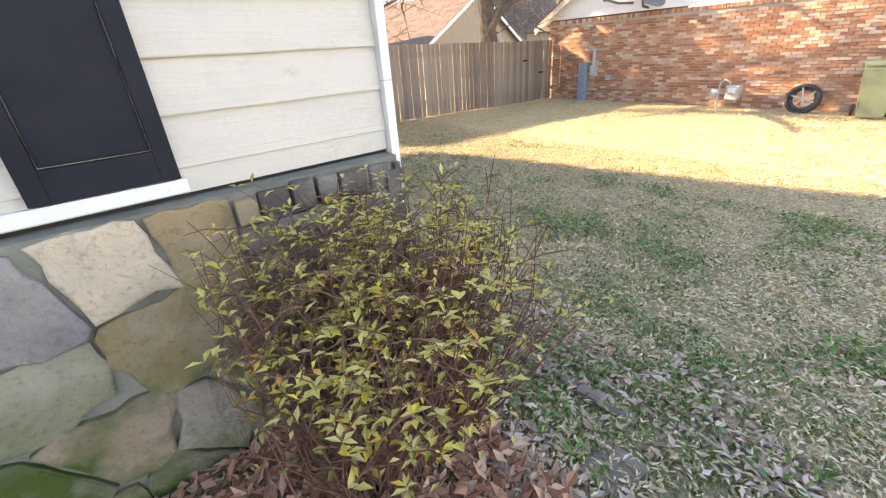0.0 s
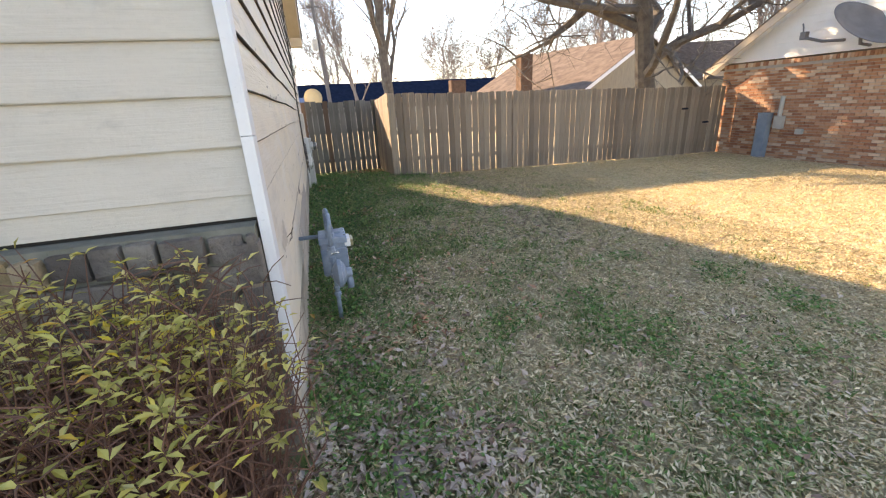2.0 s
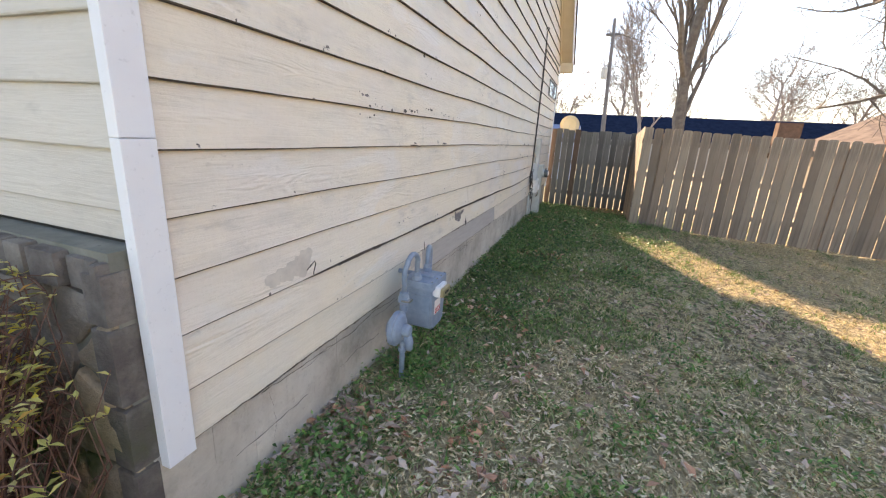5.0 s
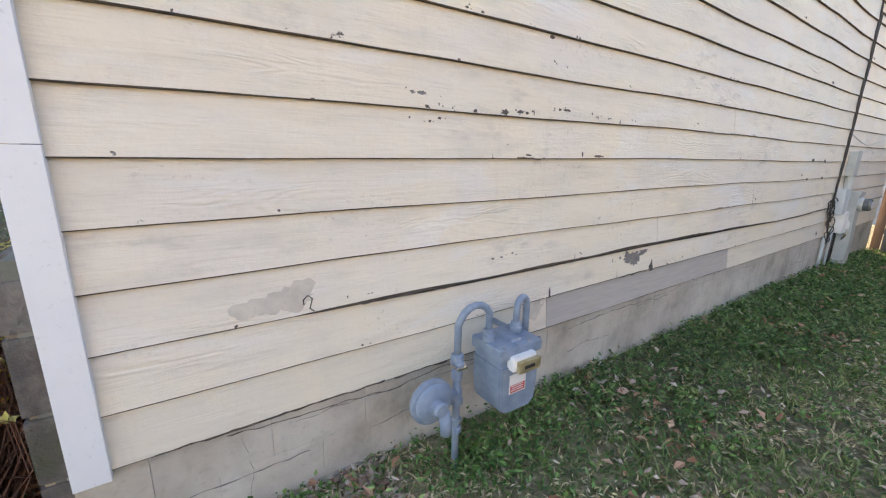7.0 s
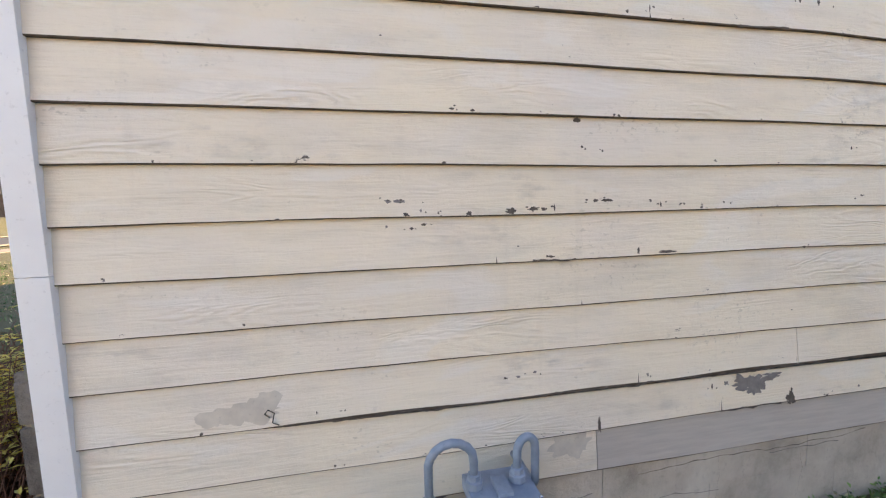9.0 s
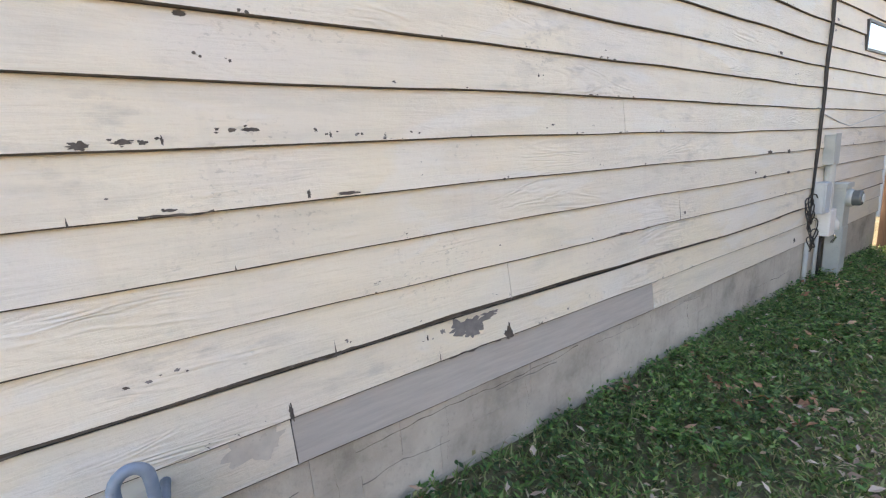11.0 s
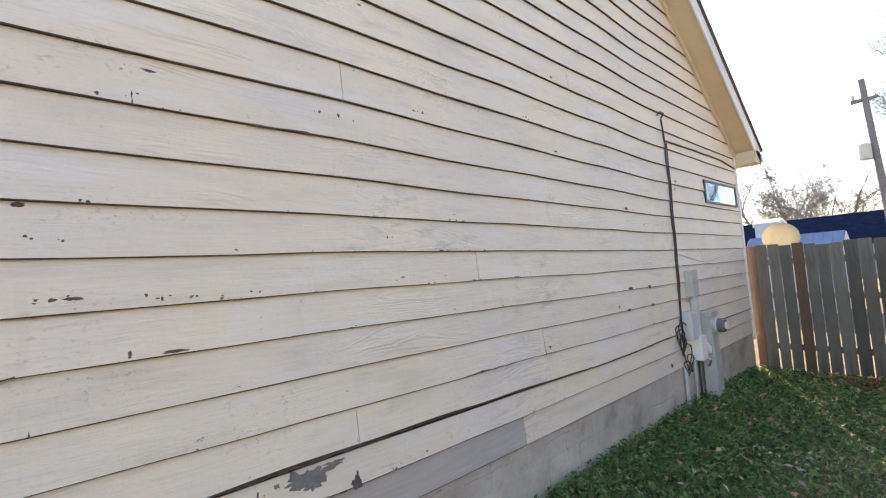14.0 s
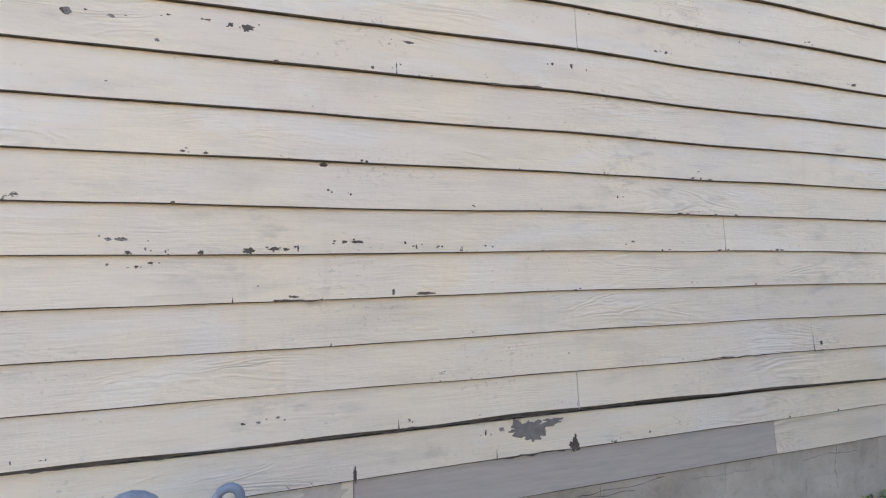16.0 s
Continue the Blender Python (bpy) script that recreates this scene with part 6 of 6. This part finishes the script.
h2, pt = gable_house("house", (-58.8, -37), (-72, -37), 4.5, 7.6, 4.2, BRICK_FAR, SHINGLE, "attached wing with a dark roof and white garage door")
o = part("garage_door", boxed(-2.2, 2.2, -0.06, 0.06, 1.5, 3.8, 0.01), WHITE, h2, "white garage door")
o.location = Vector(pt(4.0, 4.53, 0))
h3, pt = gable_house("house", (-74, -42), (-60, -46), 4.5, 7.0, 4.0, TAN_WALL, BROWN_SHINGLE, "tan house with a brown roof over the street")
for i, (x, y) in enumerate(((-52.5, -31.6), (-51.5, -32.2), (-57.5, -31.7))):
    make_evergreen((x, y, 1.4), 1.1, 0.75, 60 + i, "clipped green shrub by the brick house", 500)
CAR_SILVER = simple("silver_car_paint", (0.42, 0.44, 0.46), (0.48, 0.5, 0.52), 2, 0.3, 0.4, bump=0.0)
CAR_GLASS = glass_mat("car_glass", (0.02, 0.022, 0.025), 0.05)


def make_car(at, rz, mat, label):
    c = empty("car", at)
    c.rotation_euler = (0, 0, radians(rz))
    prof = [(-2.3, 0.35), (-2.28, 0.75), (-1.4, 0.92), (-0.75, 1.4), (0.7, 1.43), (1.5, 0.98), (2.25, 0.85), (2.3, 0.35)]
    bm = bmesh.new()
    a = [bm.verts.new((x, -0.85, z)) for x, z in prof]
    b = [bm.verts.new((x, 0.85, z)) for x, z in prof]
    bm.faces.new(a)
    bm.faces.new(list(reversed(b)))
    for i in range(len(prof)):
        bm.faces.new((a[i], b[i], b[(i + 1) % len(prof)], a[(i + 1) % len(prof)]))
    bmesh.ops.recalc_face_normals(bm, faces=bm.faces)
    bmesh.ops.bevel(bm, geom=list(bm.edges), offset=0.08, segments=2, affect="EDGES")
    part("body", bm, mat, c)
    for s in (-1, 1):
        bm = bmesh.new()
        q = [bm.verts.new((x, s * 0.856, z)) for x, z in ((-1.2, 0.95), (-0.68, 1.32), (0.62, 1.34), (1.25, 0.97))]
        q2 = [bm.verts.new((v.co.x, s * 0.84, v.co.z)) for v in q]
        bm.faces.new(q)
        bm.faces.new(list(reversed(q2)))
        for i in range(4):
            bm.faces.new((q[i], q2[i], q2[(i + 1) % 4], q[(i + 1) % 4]))
        bmesh.ops.recalc_face_normals(bm, faces=bm.faces)
        part("side_window", bm, CAR_GLASS, c)
        for x in (-1.45, 1.4):
            w = part("wheel", lathe(bmesh.new(), [(0.06, -0.1), (0.3, -0.1), (0.33, -0.06), (0.33, 0.06), (0.3, 0.1), (0.06, 0.1)], Matrix.Translation((x, s * 0.8, 0.33)) @ pose(0, 0, 0, 90, 0, 0), 20), RUBBER, c)
            part("rim", lathe(bmesh.new(), [(0.05, -0.115), (0.2, -0.11), (0.2, 0.11), (0.05, 0.115)], Matrix.Translation((x, s * 0.8, 0.33)) @ pose(0, 0, 0, 90, 0, 0), 14), GREY_STEEL, w)
    return tagged(c, label, "car")


make_car((-46.5, -29.6, gz(-46.5, -29.6)), 15, CAR_SILVER, "silver saloon car parked in the driveway")
make_car((-36.6, -16.7, 0.0), 20, CAR_SILVER, "pale car parked at the kerb")
BIN_DARK = simple("dark_bin_plastic", (0.03, 0.05, 0.04), (0.05, 0.07, 0.055), 4, 0.5)
make_bin("wheeled_bin", (-50.6, -29.6, gz(-50.6, -29.6)), BIN_DARK, "dark green wheeled bin by the kerb", 90)
make_bin("wheeled_bin", (-49.3, -29.3, gz(-49.3, -29.3)), simple("grey_bin_plastic", (0.08, 0.09, 0.1), (0.12, 0.13, 0.14), 4, 0.5), "grey wheeled bin by the kerb", 90)

# ---- edging along the shrub bed ----
edging = empty("bed_edging", (0.2, -0.7, 0))
rg = random.Random(12)
p, a = Vector((0.2, 0.42, 0)), -88
EDGE_STONE = simple("weathered_edging", (0.2, 0.15, 0.13), (0.3, 0.24, 0.21), 7, 0.95, bump=0.5)
for i in range(7):
    bm = boxed(-0.035, 0.035, -0.068, 0.068, -0.05, 0.035 + rg.uniform(-0.012, 0.012), 0.02)
    o = part("edging_stone", bm, EDGE_STONE, edging)
    o.matrix_basis = pose(p.x, p.y, 0.0, rg.uniform(-6, 6), rg.uniform(-6, 6), rg.uniform(-8, 8))
    p = p + Vector((rg.uniform(-0.01, 0.012) + 0.004, -0.142, 0))
tagged(edging, "scalloped brown concrete edging round the shrub bed", "edging")
slab = tagged(obj("paving_stone", boxed(0.02, 0.24, -1.36, -1.17, -0.03, 0.025, 0.012), EDGE_STONE), "small flat reddish paving stone in the grass", "paving stone")


# ---- grass blades, weeds and dead leaves ----
def clump(x, y, s):
    """Tufts about a hand wide, above and below zero."""
    return noise.noise((x * 8, y * 8, s)) + 0.6 * noise.noise((x * 19, y * 19, s + 4.0))


def scatter_blades(name, n, area, mat, hgt, wid, seed, label, keep):
    rs = np.random.RandomState(seed)
    x0, x1, y0, y1 = area
    xs, ys = rs.uniform(x0, x1, n), rs.uniform(y0, y1, n)
    v, f = [], []
    for x, y in zip(xs.tolist(), ys.tolist()):
        if not keep(x, y, rs.random_sample()):
            continue
        a, h, w = rs.random_sample() * 6.283, hgt * (0.45 + rs.random_sample()), wid * (0.6 + 0.8 * rs.random_sample())
        h *= 0.55 + 1.1 * max(0.0, clump(x, y, 2.0) + 0.25)
        lx, ly = (rs.random_sample() - 0.5) * h * 2.4, (rs.random_sample() - 0.5) * h * 2.4
        z = gz(x, y) - 0.003
        cx, cy = math.cos(a) * w, math.sin(a) * w
        i = len(v)
        v += [(x - cx, y - cy, z), (x + cx, y + cy, z), (x + lx * 0.45 + cx * 0.7, y + ly * 0.45 + cy * 0.7, z + h * 0.6), (x + lx * 0.45 - cx * 0.7, y + ly * 0.45 - cy * 0.7, z + h * 0.6), (x + lx, y + ly, z + h * 0.85)]
        f += [(i, i + 1, i + 2, i + 3), (i + 3, i + 2, i + 4)]
    return tagged(pymesh(name, v, f, mat), label, "grass", kind="stuff")


def free(x, y):
    return not (x < 0.0 and y > -0.12)


def lush(x, y):
    """How far the strip behind the gas meter is green, 0 to 1."""
    return min(1.0, max(0.0, (y - 1.0) / 2.4)) * min(1.0, max(0.0, (1.35 + 0.12 * y + 1.0 * noise.noise((x * 1.3, y * 1.3, 5.0)) - x) / 1.2))


def greenness(x, y):
    near = 1.0 - min(1.0, max(0.0, (x - 0.1) / 4.2))
    green_strip = 0.9 * lush(x, y)
    return green_strip + 0.25 * min(1.0, max(0.0, (2.8 - x) / 1.5)) + 0.5 + 0.9 * noise.noise((x * 1.1, y * 1.1, 3.0)) + 0.7 * noise.noise((x * 3.1, y * 3.1, 9.0)) + 0.5 * near - 0.42


def back(y):
    """Nought by the front corner, one from three metres behind it."""
    return min(1.0, max(0.0, (y + 0.2) / 2.6))


scatter_blades("dry_grass", 150000, (-1.5, 5.5, -4, 8), STRAW, 0.034, 0.0046, 1, "short straw-coloured winter grass", lambda x, y, r: free(x, y) and r > 0.3 * greenness(x, y) + 0.55 * lush(x, y) and clump(x, y, 2.0) > -0.25 + 0.3 * back(y))
scatter_blades("dry_grass", 75000, (5.5, 11, -5, 8), STRAW, 0.03, 0.006, 2, "short straw-coloured winter grass", lambda x, y, r: clump(x, y, 2.0) > -0.3)
scatter_blades("green_grass", 190000, (-0.8, 5.0, -3.5, 9.6), GRASS, 0.05, 0.005, 3, "patches of short green grass", lambda x, y, r: free(x, y) and r < greenness(x, y) + 0.15 and clump(x, y, 17.0) > 0.3 - 0.55 * greenness(x, y))

scatter_blades("front_grass", 26000, (-16, -2.3, -14.5, -1.6), DEEP_CLOVER, 0.05, 0.012, 4, "tufted green and straw front lawn", lambda x, y, r: clump(x * 0.5, y * 0.5, 5.0) > 0.0)
scatter_blades("front_grass", 16000, (-16, -2.3, -14.5, -1.6), OLD_THATCH, 0.045, 0.012, 6, "tufted green and straw front lawn", lambda x, y, r: clump(x * 0.5, y * 0.5, 8.0) > 0.15)


def turf_leaf(verts, faces, p, d, up, ln, wd, fold):
    """A small leaf of two triangles with a folded midrib."""
    side = d.cross(up).normalized()
    nrm = side.cross(d)
    i = len(verts)
    mid = p + d * ln * 0.45 + nrm * wd * fold
    verts += [tuple(p), tuple(mid + side * wd * 0.5), tuple(p + d * ln - nrm * ln * 0.1), tuple(mid - side * wd * 0.5)]
    faces += [(i, i + 1, i + 2), (i, i + 2, i + 3)]


def scatter_leaves(name, n, area, mat, size, seed, label, cat, keep, lift=0.0, up=0.35, slim=1.0):
    rs = random.Random(seed)
    v, f = [], []
    for i in range(n):
        x, y = rs.uniform(area[0], area[1]), rs.uniform(area[2], area[3])
        if not keep(x, y, rs.random()):
            continue
        a = rs.uniform(0, 6.283)
        d = Vector((math.cos(a), math.sin(a), rs.uniform(-0.1, up))).normalized()
        s = size * rs.uniform(0.5, 1.3)
        turf_leaf(v, f, Vector((x, y, gz(x, y) + 0.008 + lift * rs.random())), d, Vector((rs.gauss(0, 0.35), rs.gauss(0, 0.35), 1)), s, s * slim * rs.uniform(0.3, 0.6), rs.uniform(-0.3, 0.4))
    return tagged(pymesh(name, v, f, mat), label, cat, kind="stuff")


def patchy(x, y, s, f=1.0):
    return noise.noise((x * f, y * f, s))


scatter_leaves("thatch", 190000, (-1.2, 5.4, -3.4, 2.9), THATCH, 0.036, 15, "bleached flattened straw-like thatch", "thatch", lambda x, y, r: free(x, y) and r < 1.0 - 0.6 * back(y) - 0.5 * max(0, greenness(x, y) - 0.3) and clump(x, y, 31.0) > -0.5 + 0.45 * back(y), 0.035, 0.4, 0.62)
scatter_leaves("thatch", 170000, (0.02, 5.4, -0.2, 8.2), OLD_THATCH, 0.036, 22, "grey-olive matted dead grass", "thatch", lambda x, y, r: r < 0.25 + 0.6 * back(y) - 0.45 * lush(x, y) and clump(x, y, 31.0) > -0.1 + 0.3 * greenness(x, y), 0.035, 0.5, 0.55)
scatter_leaves("thatch", 60000, (5.2, 11.5, -5.0, 7.8), THATCH, 0.055, 16, "bleached flattened straw-like thatch", "thatch", lambda x, y, r: r < 0.8 + 0.5 * patchy(x, y, 21, 1.3) and clump(x, y, 31.0) > -0.2, 0.02, 0.3, 0.4)
scatter_leaves("fallen_leaves", 30000, (-2.2, 4.0, -3.5, 9.5), DEAD_LEAF, 0.055, 5, "scattered curled brown oak leaves", "leaves", lambda x, y, r: free(x, y) and r < 0.1 + 0.8 * max(0, patchy(x, y, 14, 1.6)) + (0.5 if x < 0.7 and y < 0.2 else 0), 0.035, 0.7)
scatter_leaves("fallen_leaves", 6500, (-0.45, 1.0, -1.9, 1.0), DEAD_LEAF, 0.06, 19, "drift of pinkish-brown dead leaves by the corner", "leaves", lambda x, y, r: free(x, y) and r < 0.7 + 1.2 * patchy(x, y, 61, 2.0) - 0.6 * abs(x), 0.03, 0.5)
scatter_leaves("fallen_leaves", 5000, (0.02, 1.9, 0.4, 8.5), LITTER, 0.07, 29, "curled russet leaves along the foundation", "leaves", lambda x, y, r: r < 1.5 * max(0, patchy(x, y, 71, 1.9)) * (1.2 - 0.5 * x), 0.04, 0.8)
scatter_leaves("fallen_leaves", 2600, (0.75, 1.9, 9.0, 9.93), LITTER, 0.07, 37, "dark drift of brown leaves against the old fence", "leaves", lambda x, y, r: r < (x - 0.6) * (y - 8.8), 0.05, 0.8)
scatter_leaves("bed_leaves", 5200, (-2.2, -0.1, -1.25, -0.16), LITTER, 0.07, 6, "thick layer of red-brown leaf litter under the shrub", "leaves", lambda x, y, r: True, 0.06, 0.7)
scatter_leaves("weeds", 92000, (0.01, 2.6, -1.3, 9.8), CLOVER, 0.036, 7, "low green weeds along the foundation", "weeds", lambda x, y, r: r < 1.4 * math.exp(-((x - 0.1) / 0.5) ** 2) * (0.1 + 1.5 * max(0, patchy(x, y, 4, 2.2) + 0.2)) + 0.08 * max(0, y - 2.5) + 1.3 * max(0, patchy(x, y, 30, 1.7) - 0.15) and clump(x, y, 43.0) > -0.15, 0.08, 0.9)
scatter_leaves("weeds", 52000, (0.05, 3.8, -2.6, 1.6), CLOVER, 0.034, 8, "low green weed clumps in the lawn", "weeds", lambda x, y, r: r < 2.2 * max(0, patchy(x, y, 44, 2.1) - 0.05), 0.05, 0.9)
scatter_leaves("weeds", 100000, (0.02, 3.6, 0.9, 9.8), DEEP_CLOVER, 0.038, 9, "dense low clover and grass behind the gas meter", "weeds", lambda x, y, r: r < 1.0 * lush(x, y) * (0.75 + 0.8 * patchy(x, y, 52, 1.9)) and clump(x, y, 43.0) > -0.1, 0.06, 0.9)

brick_row(neighbour)
